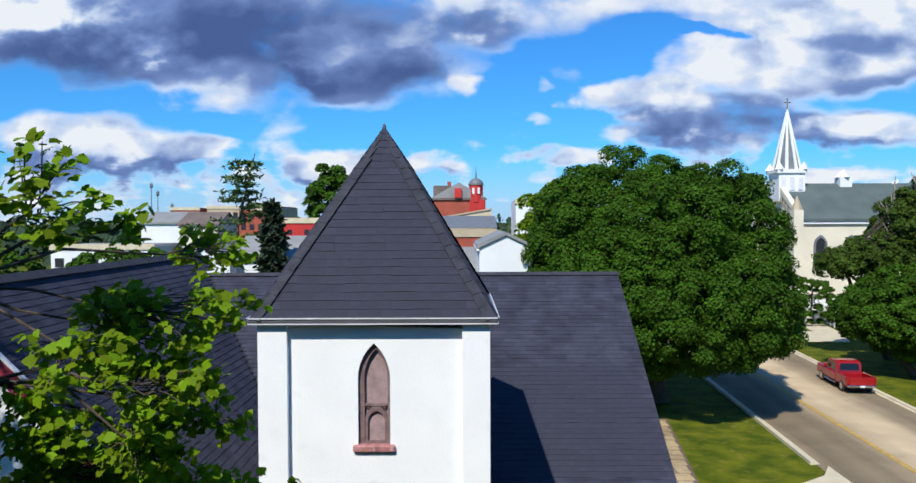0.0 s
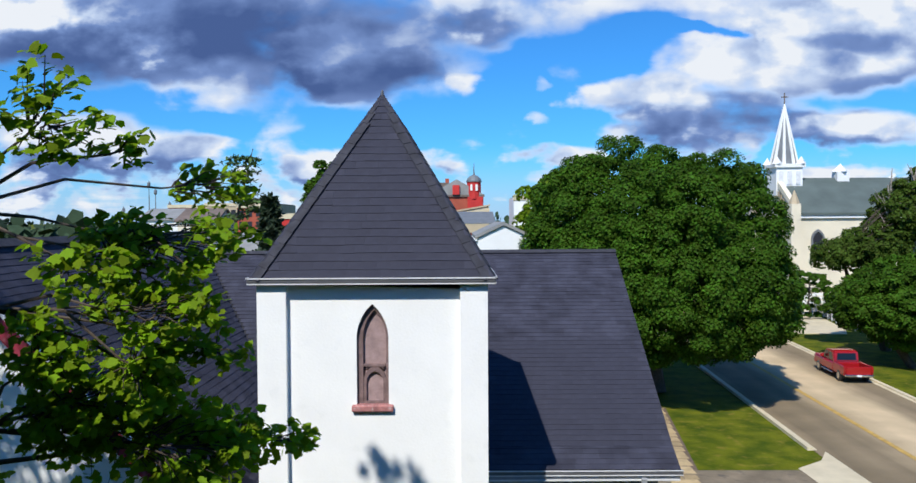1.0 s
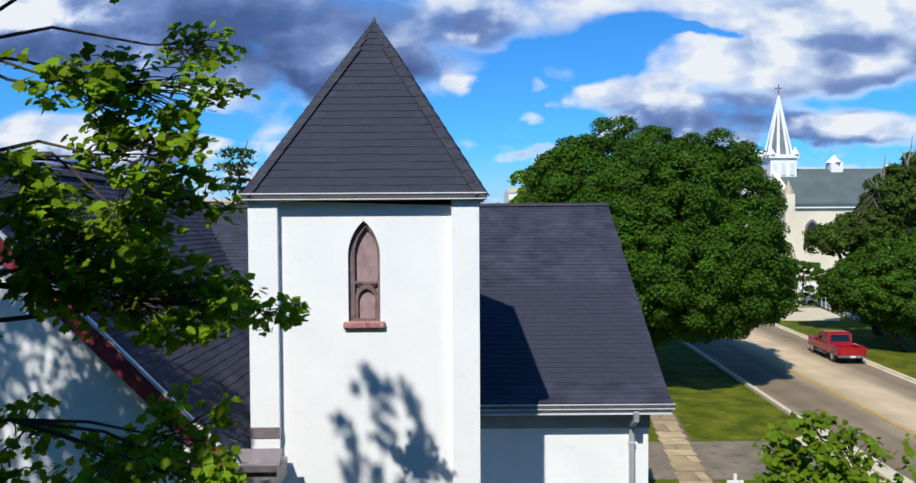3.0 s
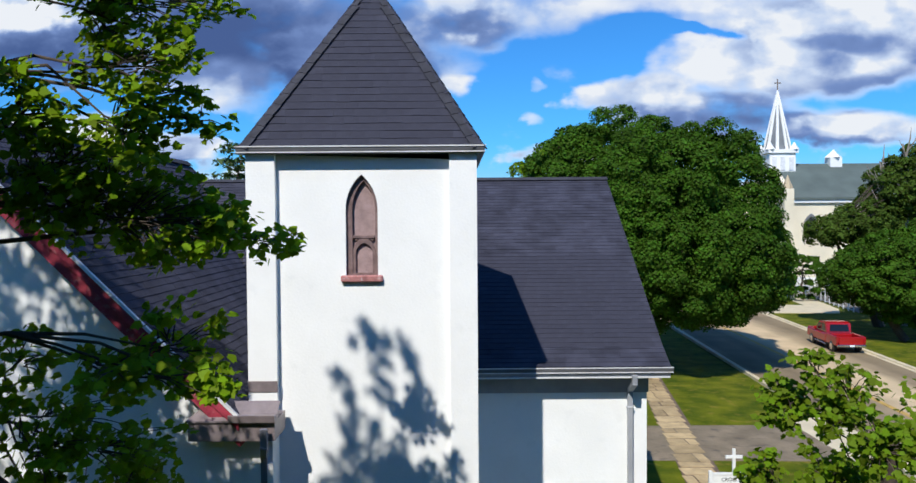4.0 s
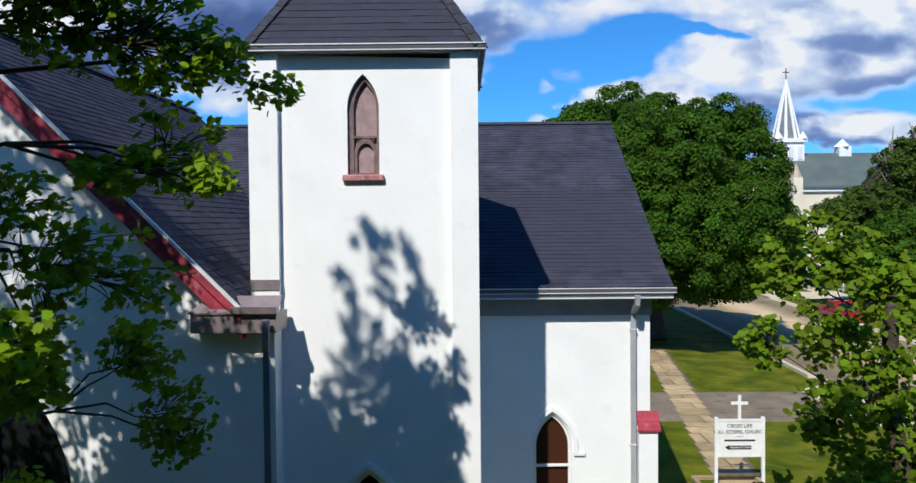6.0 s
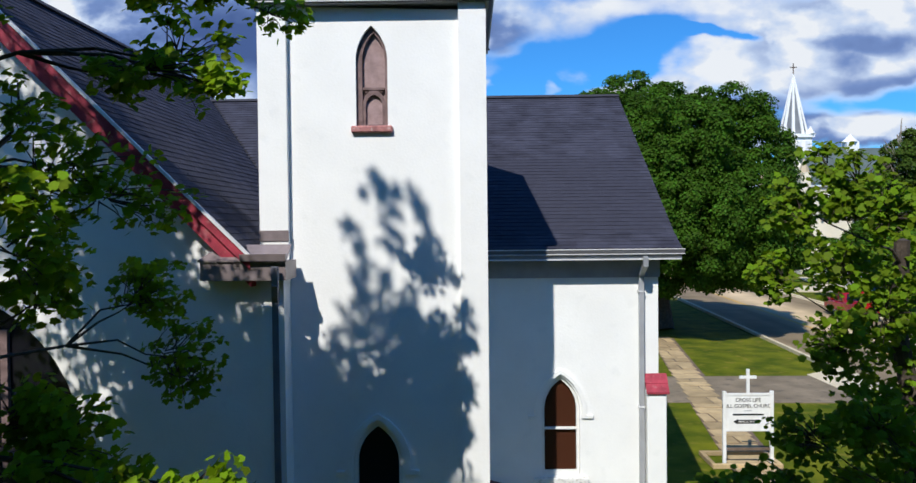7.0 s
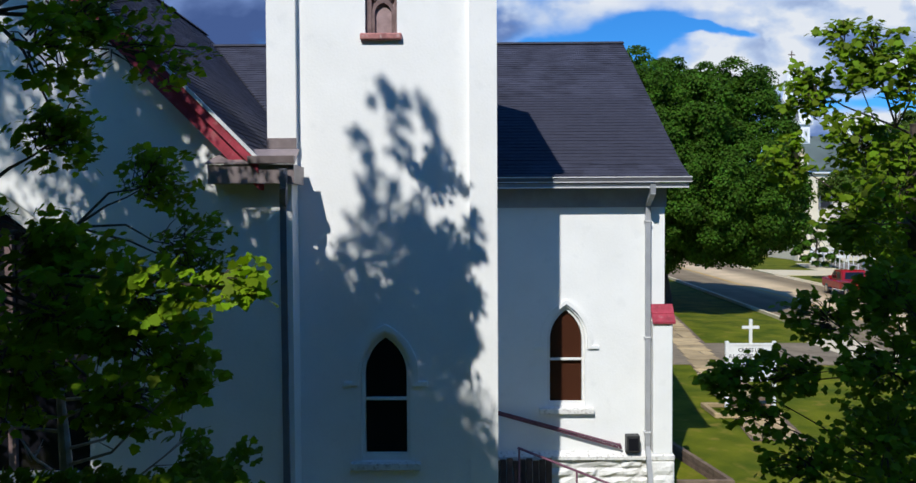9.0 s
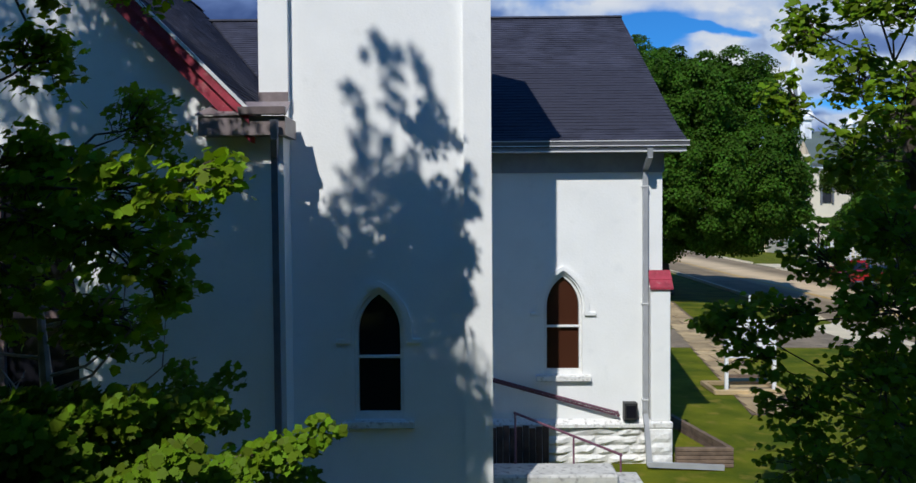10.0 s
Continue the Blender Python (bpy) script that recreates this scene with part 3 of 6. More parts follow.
tower_roof = pyramid()
for i, (cx_, cy_) in enumerate(((EX0, EY0), (EX1, EY0), (EX1, EY1), (EX0, EY1))):
    c = Vector((cx_, cy_, EZ))
    d = (APEX - c)
    out = Vector((cx_ - APEX.x, cy_ - APEX.y, 0)).normalized()
    side = d.cross(out).normalized()
    n = 17
    nrm = (out + Vector((0, 0, 0.9))).normalized()
    for k in range(n):
        p, q = c + d * (k / n), c + d * min(1.0, (k + 1.12) / n)
        lift = out * 0.006 + Vector((0, 0, 0.006))
        w, down = 0.115 * min(1.0, (n - k) / 4), nrm * -0.045 * min(1.0, (n - k) / 4)
        vs = [p + lift, p + side * w + down + lift, q + side * w + down, q, q - side * w + down, p - side * w + down + lift]
        bm = bmesh.new()
        b = [bm.verts.new(x) for x in vs]
        bm.faces.new((b[0], b[1], b[2], b[3])), bm.faces.new((b[0], b[3], b[4], b[5]))
        e = [bm.verts.new(x - nrm * 0.012) for x in (vs[5], vs[0], vs[1])]
        bm.faces.new((b[5], e[0], e[1], b[0])), bm.faces.new((b[0], e[1], e[2], b[1]))
        part("hip_cap", bm, "ridge", tower_roof)
part("roof_tip", tube([APEX + Vector((0, 0, -0.05)), APEX + Vector((0, -0.005, 0.025)), APEX + Vector((0, 0, 0.045))], [0.026, 0.020, 0.006], 8), "trough", tower_roof, "small metal roof tip")


def gutter_run(name, p, q, out, parent, drop=0.070):
    """An ogee gutter from p to q, its back at the eave, its lip outwards."""
    p, q, out = Vector(p), Vector(q), Vector(out)
    prof = [(0.0, 0.0), (0.048, 0.0), (0.044, -0.018), (0.044, -0.036), (0.034, -drop), (0.0, -drop)]
    g = part(name, prism([p + out * a + Vector((0, 0, b)) for a, b in prof], q - p), "trough", parent, "grey metal eaves gutter with white lip")
    for top, low, far in ((0.004, -0.010, 0.056), (-drop + 0.010, -drop - 0.002, 0.045)):
        part("lip", prism([p + out * a + Vector((0, 0, b)) for a, b in ((far - 0.012, top), (far, top), (far, low), (far - 0.012, low))], q - p), "gutter", g, "white lip")
    return g


gutter_run("gutter", (EX0 - 0.02, EY0 + 0.012, EZ + 0.005), (EX1 + 0.02, EY0 + 0.012, EZ + 0.005), (0, -1, 0), church)
gutter_run("gutter", (EX1 - 0.012, EY0 - 0.02, EZ + 0.010), (EX1 - 0.012, EY1, EZ + 0.010), (1, 0, 0), church)
gutter_run("gutter", (EX0 + 0.012, EY0 - 0.02, EZ + 0.008), (EX0 + 0.012, EY1, EZ + 0.008), (-1, 0, 0), church)
# the soffit's grey has the eaves' shade put into it
part("soffit", box(EX0 + 0.02, EX1 - 0.02, EY0 + 0.02, EY1, 7.563, 7.628), "soffit", church, "eaves soffit, grey with shade in its colour")


# ---- pointed windows ----
def ring_between(outer, inner, y, depth):
    return holed(outer, [inner], facing(y), (0, depth, 0))


def sash_window(w, y, pane, parent, hood=True):
    """A pointed sash window in a wall whose face is at y."""
    cx, W = w["cx"], w["w"]
    win = part("window", ring_between(gothic(cx, W - 0.004, w["z0"] + 0.002, w["zs"], w["za"] - 0.003),
                                      gothic(cx, W - 0.085, w["z0"] + 0.05, w["zs"], w["za"] - 0.06), y + 0.045, 0.07), "white", parent, "pointed white wooden sash window")
    zm = w["z0"] + 0.71
    part("pane", holed(gothic(cx, W - 0.10, w["z0"] + 0.04, w["zs"], w["za"] - 0.05), [], facing(y + 0.09), (0, 0.006, 0)), pane, win, "dark reflective glass")
    part("meeting_rail", box(cx - W / 2 + 0.03, cx + W / 2 - 0.03, y + 0.035, y + 0.088, zm - 0.014, zm + 0.018, bevel=0.004), "white", win)
    part("bottom_rail", box(cx - W / 2 + 0.03, cx + W / 2 - 0.03, y + 0.05, y + 0.088, w["z0"] + 0.045, w["z0"] + 0.085), "white", win)
    part("sill", box(cx - W / 2 - 0.12, cx + W / 2 + 0.12, y - 0.075, y + 0.05, w["z0"] - 0.085, w["z0"] - 0.004, bevel=0.008), "peeling", win, "peeling white sill")
    if hood:
        o = gothic(cx, W + 0.20, w["zs"] - 0.10, w["zs"], w["za"] + 0.10)
        i = gothic(cx, W + 0.06, w["zs"] - 0.101, w["zs"], w["za"] + 0.035)
        part("hood_mould", holed(o + i[::-1], [], facing(y - 0.035), (0, 0.036, 0)), "stucco", win, "raised stucco hood mould")
        for s in (-1, 1):
            a, b = cx + s * (W / 2 + 0.03), cx + s * (W / 2 + 0.20)
            part("label_stop", box(min(a, b), max(a, b), y - 0.032, y + 0.004, w["zs"] - 0.13, w["zs"] - 0.075, bevel=0.006), "stucco", win)
    return win


sash_window(LOWER, TY0 + PANEL, "pane", church)
sash_window(NAVE, 11.245, "brownpane", church)


def blind_window():
    w, y = UPPER, TY0 + PANEL
    cx, W = w["cx"], w["w"]
    win = part("blind_window", ring_between(gothic(cx, W, w["z0"], w["zs"], w["za"]), gothic(cx + 0.018, W - 0.10, w["z0"] + 0.03, w["zs"], w["za"] - 0.07), y + 0.05, 0.06),
               "tracery", church, "boarded pointed belfry window, mauve and brown")
    part("board", holed(gothic(cx, W - 0.06, w["z0"] + 0.01, w["zs"], w["za"] - 0.04), [], facing(y + 0.10), (0, 0.02, 0)), "mauve", win, "weathered mauve boarding")
    zt = w["z0"] + 0.42
    part("transom", box(cx - W / 2 + 0.05, cx + W / 2 - 0.04, y + 0.055, y + 0.10, zt, zt + 0.035, bevel=0.006), "tracery", win)
    o = gothic(cx + 0.018, W - 0.105, w["z0"] + 0.03, zt - 0.16, zt + 0.02)
    i = gothic(cx + 0.018, W - 0.17, w["z0"] + 0.03, zt - 0.17, zt - 0.05)
    part("tracery_arch", holed(o + i[::-1], [], facing(y + 0.062), (0, 0.04, 0)), "tracery", win)
    for s in (-1, 1):
        part("cusp", tube([(cx + 0.018 + s * 0.10, y + 0.08, zt - 0.02), (cx + 0.018 + s * 0.05, y + 0.075, zt + 0.01), (cx + 0.018, y + 0.08, zt - 0.05)], [0.014, 0.012, 0.012], 6), "tracery", win)
    part("sill", box(cx - 0.235, cx + 0.235, y - 0.055, y + 0.06, w["z0"] - 0.070, w["z0"] + 0.006, bevel=0.012), "sillred", win, "worn red sill")


blind_window()

# ---- nave ----
NY, NX1 = 11.245, 2.53
RY, RZ, EYN, EZN = 15.58, 7.645, 10.99, 4.70
part("nave_wall", holed([(TX1 + 0.002, 0.66), (NX1, 0.66), (NX1, 4.60), (TX1 + 0.002, 4.60)], [gothic(**NAVE)], facing(NY), (0, 0.3, 0)), "stucco", church, "white painted stucco nave wall")
part("nave_end_wall", prism([(NX1 - 0.3, NY + 0.3, 0), (NX1 - 0.3, 19.9, 0), (NX1 - 0.3, 19.9, 4.6), (NX1 - 0.3, RY, 7.45), (NX1 - 0.3, NY + 0.3, 4.6)], (0.3, 0, 0)), "stucco", church)
part("nave_back_wall", box(-9.0, NX1 - 0.3, 19.6, 19.9, 0, 4.6), "stucco", church)
part("nave_floor", box(-8.9, NX1 - 0.31, NY + 0.31, 19.6, 0.3, 0.5), "wood", church)
part("water_table", prism([(TX1 + 0.002, NY - 0.09, 0.555), (TX1 + 0.002, NY - 0.09, 0.60), (TX1 + 0.002, NY, 0.665), (TX1 + 0.002, NY + 0.2, 0.665), (TX1 + 0.002, NY + 0.2, 0.555)], (NX1 + 0.05 - TX1, 0, 0)), "peeling", church, "white sloping stone ledge")
part("foundation", box(TX1 + 0.002, NX1, NY - 0.012, NY + 0.3, -0.2, 0.555), "stone", church, "rough white painted foundation")


def roof_z(y):
    return EZN + (RZ - EZN) * (y - EYN) / (RY - EYN)


def valley_x(y):
    """Where the nave's front slope meets the wing's slope."""
    return -5.86 + (8.05 - roof_z(y))


nave_roof = part("nave_roof", prism([(2.80, EYN + 0.35, roof_z(EYN + 0.35) - 0.03), (2.80, RY, RZ - 0.02), (-5.5, RY, RZ - 0.02), (valley_x(EYN + 0.35), EYN + 0.35, roof_z(EYN + 0.35) - 0.03)], (0, 0.0, -0.10)),
                 "deck", church, "charcoal shingle nave roof")
part("roof_flare", prism([(2.80, EYN - 0.06, EZN - 0.01), (2.80, EYN + 0.36, roof_z(EYN + 0.36) - 0.03), (-0.02, EYN + 0.36, roof_z(EYN + 0.36) - 0.03), (-0.02, EYN - 0.06, EZN - 0.01)], (0, 0, -0.07)), "deck", nave_roof)
part("back_slope", prism([(2.80, RY, RZ - 0.02), (2.80, 20.25, 4.66), (-9.2, 20.25, 4.66), (-9.2, RY, RZ - 0.02)], (0, 0, -0.10)), "shingles", nave_roof)
part("ridge_cap", prism([(2.81, RY - 0.10, RZ - 0.035), (2.81, RY, RZ + 0.025), (2.81, RY + 0.10, RZ - 0.035)], (-8.3, 0, 0)), "ridge", nave_roof)
gutter_run("gutter", (0.005, EYN - 0.05, EZN - 0.01), (2.83, EYN - 0.05, EZN - 0.01), (0, -1, 0), church, 0.075)
# fascia, soffit and frieze board: shade below the nave eaves painted in as grey
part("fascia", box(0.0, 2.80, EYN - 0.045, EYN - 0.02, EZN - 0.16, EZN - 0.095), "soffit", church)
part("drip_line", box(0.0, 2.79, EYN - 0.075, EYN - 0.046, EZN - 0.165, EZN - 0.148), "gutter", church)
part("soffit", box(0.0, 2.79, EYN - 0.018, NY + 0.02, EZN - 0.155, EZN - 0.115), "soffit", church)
part("frieze_board", box(TX1 + 0.002, NX1 + 0.02, NY - 0.03, NY - 0.002, 4.265, EZN - 0.156), "soffit", church, "frieze board, grey with shade in its colour")

# corner buttress with its red cap, and the downspout beside it
part("buttress", box(2.33, 2.61, NY - 0.16, NY + 0.35, 0.665, 2.60, bevel=0.01), "stucco", church)
part("buttress_base", box(2.30, 2.63, NY - 0.20, NY + 0.36, -0.1, 0.56, bevel=0.012), "stone", church)
part("buttress_ledge", box(2.30, 2.64, NY - 0.20, NY + 0.36, 0.562, 0.664, bevel=0.02), "peeling", church)
for k, (za, zb, ya, yb) in enumerate(((2.60, 2.72, -0.19, -0.085), (2.715, 2.84, -0.10, 0.0))):
    part("cap_board", prism([(2.315, NY + ya, za), (2.315, NY + yb, zb), (2.315, NY + yb, zb - 0.03), (2.315, NY + ya, za - 0.03)], (0.33, 0, 0)), "red", church, "faded red metal buttress cap")


def downspout(pts, mat, r=0.036, label="grey metal downspout"):
    bm = bmesh.new()
    for p, q in zip(pts, pts[1:]):
        p, q = Vector(p), Vector(q)
        d = (q - p).normalized()
        s = d.cross(Vector((0, 1, 0))).normalized() * r
        t = d.cross(s).normalized() * r * 0.8
        p, q = p - d * 0.02, q + d * 0.02
        add_prism(bm, [p + s + t, p + s - t, p - s - t, p - s + t], q - p)
    return part("downspout", bm, mat, church, label)


sp = downspout([(2.27, NY - 0.36, 4.56), (2.27, NY - 0.34, 4.46), (2.27, NY - 0.06, 4.30), (2.27, NY - 0.06, 0.75), (2.27, NY - 0.14, 0.60), (2.27, NY - 0.30, 0.08), (3.30, NY - 0.34, 0.045)], "spout")
for z in (4.05, 2.35, 0.95):
    part("strap", box(2.222, 2.318, NY - 0.097, NY - 0.002, z, z + 0.02), "gutter", sp)

# ---- wing with its gable beside the tower ----
GY = 8.28
WX0, WX1, WRX, WRZ = -9.44, -2.28, -5.86, 8.05
def wing_z(x):
    return WRZ - abs(x - WRX) * 1.0
BIG = dict(cx=-5.86, w=2.9, z0=1.2, zs=2.6, za=4.6)
part("wing_wall", holed([(WX0, 0), (WX1, 0), (WX1, 4.50), (-2.62, 4.70), (WRX, 7.93), (-9.1, 4.70), (WX0, 4.50)], [gothic(**BIG)], facing(GY), (0, 0.28, 0)), "stucco", church, "white stucco gable wall dappled with leaf shade")
part("wing_side_wall", box(WX0, WX0 + 0.28, GY + 0.28, 19.6, 0, 4.5), "stucco", church)
part("corner_pilaster", box(-2.52, WX1 + 0.02, GY - 0.07, GY - 0.002, 0, 4.20), "stucco", church)
big = part("gable_window", ring_between(gothic(BIG["cx"], 2.89, 1.21, 2.6, 4.59), gothic(BIG["cx"], 2.62, 1.33, 2.6, 4.38), GY + 0.04, 0.1), "white", church, "large pointed gable window with white frame")
part("pane", holed(gothic(BIG["cx"], 2.66, 1.31, 2.6, 4.40), [], facing(GY + 0.09), (0, 0.008, 0)), "pane", big)
for dx in (-0.45, 0.45):
    part("mullion", box(BIG["cx"] + dx - 0.04, BIG["cx"] + dx + 0.04, GY + 0.03, GY + 0.088, 1.33, 3.95), "tracery", big)
part("transom", box(BIG["cx"] - 1.31, BIG["cx"] + 1.31, GY + 0.034, GY + 0.086, 2.55, 2.63), "tracery", big)
part("sill", box(BIG["cx"] - 1.6, BIG["cx"] + 1.6, GY - 0.1, GY + 0.05, 1.10, 1.198, bevel=0.01), "peeling", big)

wing_roof = part("wing_roof", prism([(WRX, 8.06, WRZ - 0.03), (-2.60, 8.06, wing_z(-2.60) - 0.03), (-2.60, valley_y := EYN + (wing_z(-2.60) - EZN) * (RY - EYN) / (RZ - EZN), wing_z(-2.60) - 0.03), (-5.46, RY, RZ - 0.03), (WRX, RY + 0.6, WRZ - 0.03)], (0, 0, -0.10)), "deck", church, "steep charcoal shingle wing roof")
part("west_slope", prism([(WRX, 8.06, WRZ - 0.02), (-9.6, 8.06, 4.31), (-9.6, RY + 4, 4.31), (WRX, RY + 0.6, WRZ - 0.02)], (0, 0, -0.10)), "shingles", wing_roof)
part("ridge_cap", prism([(WRX - 0.10, 8.05, WRZ - 0.06), (WRX, 8.05, WRZ + 0.03), (WRX + 0.10, 8.05, WRZ - 0.06)], (0, RY + 0.6 - 8.05, 0)), "ridge", wing_roof)


def rake(side):
    """Barge boards along a gable edge: a wide red board, a red moulding above it and a pale metal drip edge."""
    xa, xb = WRX, (-2.58 if side > 0 else -9.14)
    za, zb = WRZ, wing_z(xb)
    for nm, mat, lab, top, deep, y0, y1 in (("barge_board", "red", "faded red barge board", -0.15, 0.20, 8.085, 8.277), ("barge_moulding", "red", "", -0.045, 0.12, 8.040, 8.20), ("drip_edge", "gutter", "pale metal drip edge", 0.004, 0.046, 8.015, 8.058)):
        pts = [(xa, y0, za + top), (xb, y0, zb + top), (xb, y0, zb + top - deep), (xa, y0, za + top - deep)]
        part(nm, prism(pts, (0, y1 - y0, 0)), mat, wing_roof, lab)


rake(1), rake(-1)
# boxed eaves return at the wing's corner
ret = part("eaves_return", prism([(-3.12, 8.06, 4.49), (-2.205, 8.06, 4.49), (-2.205, 8.06, 4.69), (-3.12, 8.06, 4.69)], (0, 0.515, 0)), "copper", church, "brown metal boxed eaves return")
part("return_roof", prism([(-3.14, 8.04, 4.692), (-2.19, 8.04, 4.692), (-2.19, 8.275, 4.85), (-2.95, 8.275, 4.85)], (0, 0, 0.02)), "copper", ret)
part("return_gutter", prism([(-2.68, 7.985, 4.775), (-2.68, 8.058, 4.775), (-2.68, 8.052, 4.70), (-2.68, 8.00, 4.70)], (0.49, 0, 0)), "copper", ret)
part("flashing", box(TX0 - 0.004, -2.285, TY0 - 0.012, TY0 - 0.001, 4.90, 5.02), "copper", church, "metal flashing at pilaster foot")
downspout([(-2.30, 7.97, 4.62), (-2.30, 7.99, 4.45), (-2.36, GY - 0.05, 4.28), (-2.34, GY - 0.10, 0.1)], "darkspout", 0.034, "dark metal downspout at wing corner")
part("spout", box(-2.33, -2.26, 7.965, 8.0, 4.50, 4.63), "spout", ret)


# ---- foundation stones, steps, rails and lamp on the nave front ----
def rock_block(name, x0, x1, y, z0, z1, depth, rng, parent):
    """A rock-faced block: a flat back, a rough bulging front."""
    nx, nz = 5, 3
    verts, faces = [], []
    for j in range(nz + 1):
        for i in range(nx + 1):
            edge = i in (0, nx) or j in (0, nz)
            out = 0.0 if edge else depth * (0.35 + 0.65 * rng.random())
            verts.append((x0 + (x1 - x0) * i / nx + (0 if edge else rng.normal(0, 0.008)), y - out, z0 + (z1 - z0) * j / nz + (0 if edge else rng.normal(0, 0.008))))
    for j in range(nz):
        for i in range(nx):
            k = j * (nx + 1) + i
            faces.append((k, k + 1, k + nx + 2, k + nx + 1))
    return part(name, (verts, [], faces), "stone", parent)


rng_st = np.random.default_rng(21)
for k in range(4):
    z0, x = 0.005 + k * 0.137, 0.0 - (k % 2) * 0.2
    while x < NX1 - 0.25:
        w = rng_st.uniform(0.34, 0.72)
        a, b = max(x, 0.0), min(x + w, 2.30)
        if b - a > 0.1:
            rock_block("stone_block", a + 0.008, b - 0.008, NY - 0.014, z0 + 0.007, z0 + 0.130, 0.060, rng_st, church)
        x += w
for k in range(3):
    rock_block("stone_block", 2.31, 2.62, NY - 0.203, 0.01 + k * 0.18, 0.18 + k * 0.18, 0.03, rng_st, church)

steps = thing("entrance_steps", (0.8, 10.2, 0), "worn white painted concrete landing with maroon handrail", "steps")
part("landing", box(0.0, 1.62, 9.80, 10.32, 0, 0.31, bevel=0.03), "slab", steps, "paint-worn concrete landing")
part("step", box(1.60, 1.95, 9.84, 10.30, 0, 0.19, bevel=0.02), "slab", steps)


def rail(pts, r=0.017):
    return tube(pts, [r] * len(pts), 8)


hr = thing("wall_handrail", (1.0, 11.15, 0.7), "double maroon pipe handrail fixed to white wall", "handrail")
part("pipe", rail([(0.02, NY - 0.09, 1.285), (1.86, NY - 0.09, 0.775)]), "purple", hr)
part("pipe", rail([(0.02, NY - 0.06, 1.245), (1.84, NY - 0.06, 0.735)]), "purple", hr)
part("end_cap", rail([(1.85, NY - 0.09, 0.79), (1.88, NY - 0.07, 0.72)], 0.022), "purple", hr)
for x in (0.5, 1.1, 1.7):
    part("bracket", rail([(x, NY - 0.09, 1.27 - 0.277 * x), (x, NY, 1.22 - 0.277 * x)], 0.010), "purple", hr)
part("top_pipe", rail([(0.30, 10.28, 1.00), (1.75, 10.28, 0.42)]), "purple", steps, "maroon pipe rail")
for x, zt in ((0.32, 0.98), (1.10, 0.68), (1.73, 0.42)):
    part("post", rail([(x, 10.28, 0.18 if x > 1.62 else 0.30), (x, 10.28, zt)], 0.014), "purple", steps)
cover = thing("plank_cover", (0.4, 11.0, 0), "dark weathered upright planks under the handrail", "planks")
for k in range(9):
    h = 0.60 + 0.02 * ((k * 7) % 3)
    part("plank", box(0.0 + k * 0.094, 0.087 + k * 0.094, 10.95, 10.985, 0, h, bevel=0.004), "wood", cover)
lampb = thing("wall_lamp", (2.04, NY, 0.78), "black box flood lamp on white wall", "lamp")
part("housing", prism([(1.95, NY, 0.64), (1.95, NY - 0.05, 0.64), (1.95, NY - 0.16, 0.70), (1.95, NY - 0.14, 0.92), (1.95, NY, 0.92)], (0.19, 0, 0)), "lamp_black", lampb)
part("lens", prism([(1.975, NY - 0.158, 0.715), (1.975, NY - 0.166, 0.715), (1.975, NY - 0.150, 0.885), (1.975, NY - 0.142, 0.885)], (0.14, 0, 0)), "pane", lampb)

# timber-edged bed at the church corner
bed = thing("planter", (3.2, 11.9, 0), "low bed edged with weathered brown timbers", "planter")
for k in range(5):
    z = 0.005 + k * 0.058
    part("timber", box(2.67, 3.50, 11.02, 11.09, z, z + 0.052, bevel=0.006), "timber", bed)
    part("timber", prism([(3.425, 11.10, z), (3.50, 11.10, z), (3.10, 13.2, z), (3.025, 13.2, z)], (0, 0, 0.052)), "timber", bed)
part("soil", prism([(2.67, 11.10, 0), (3.34, 11.10, 0), (2.98, 13.0, 0), (2.67, 13.0, 0)], (0, 0, 0.15)), "grass", bed, "weedy soil")

# ---- church sign ----
SX, SY = 5.52, 15.9
sign = thing("church_sign", (SX, SY, 0), "white painted wooden church sign with a cross on top", "sign")
for x in (SX - 0.49, SX + 0.49):
    part("post", box(x - 0.035, x + 0.035, SY - 0.035, SY + 0.035, 0, 1.54, bevel=0.006), "white", sign)
part("board", box(SX - 0.455, SX + 0.455, SY - 0.018, SY + 0.018, 0.70, 1.48, bevel=0.004), "white", sign)
part("top_rail", box(SX - 0.455, SX + 0.455, SY - 0.028, SY + 0.028, 1.455, 1.495), "white", sign)
part("cross_upright", box(SX - 0.03, SX + 0.03, SY - 0.02, SY + 0.02, 1.497, 2.0), "white", sign)
part("cross_arm", box(SX - 0.175, SX + 0.175, SY - 0.018, SY + 0.018, 1.80, 1.86), "white", sign)
part("brace", box(SX - 0.455, SX + 0.455, SY - 0.015, SY + 0.015, 0.30, 0.36), "timber", sign, "weathered lower brace board")


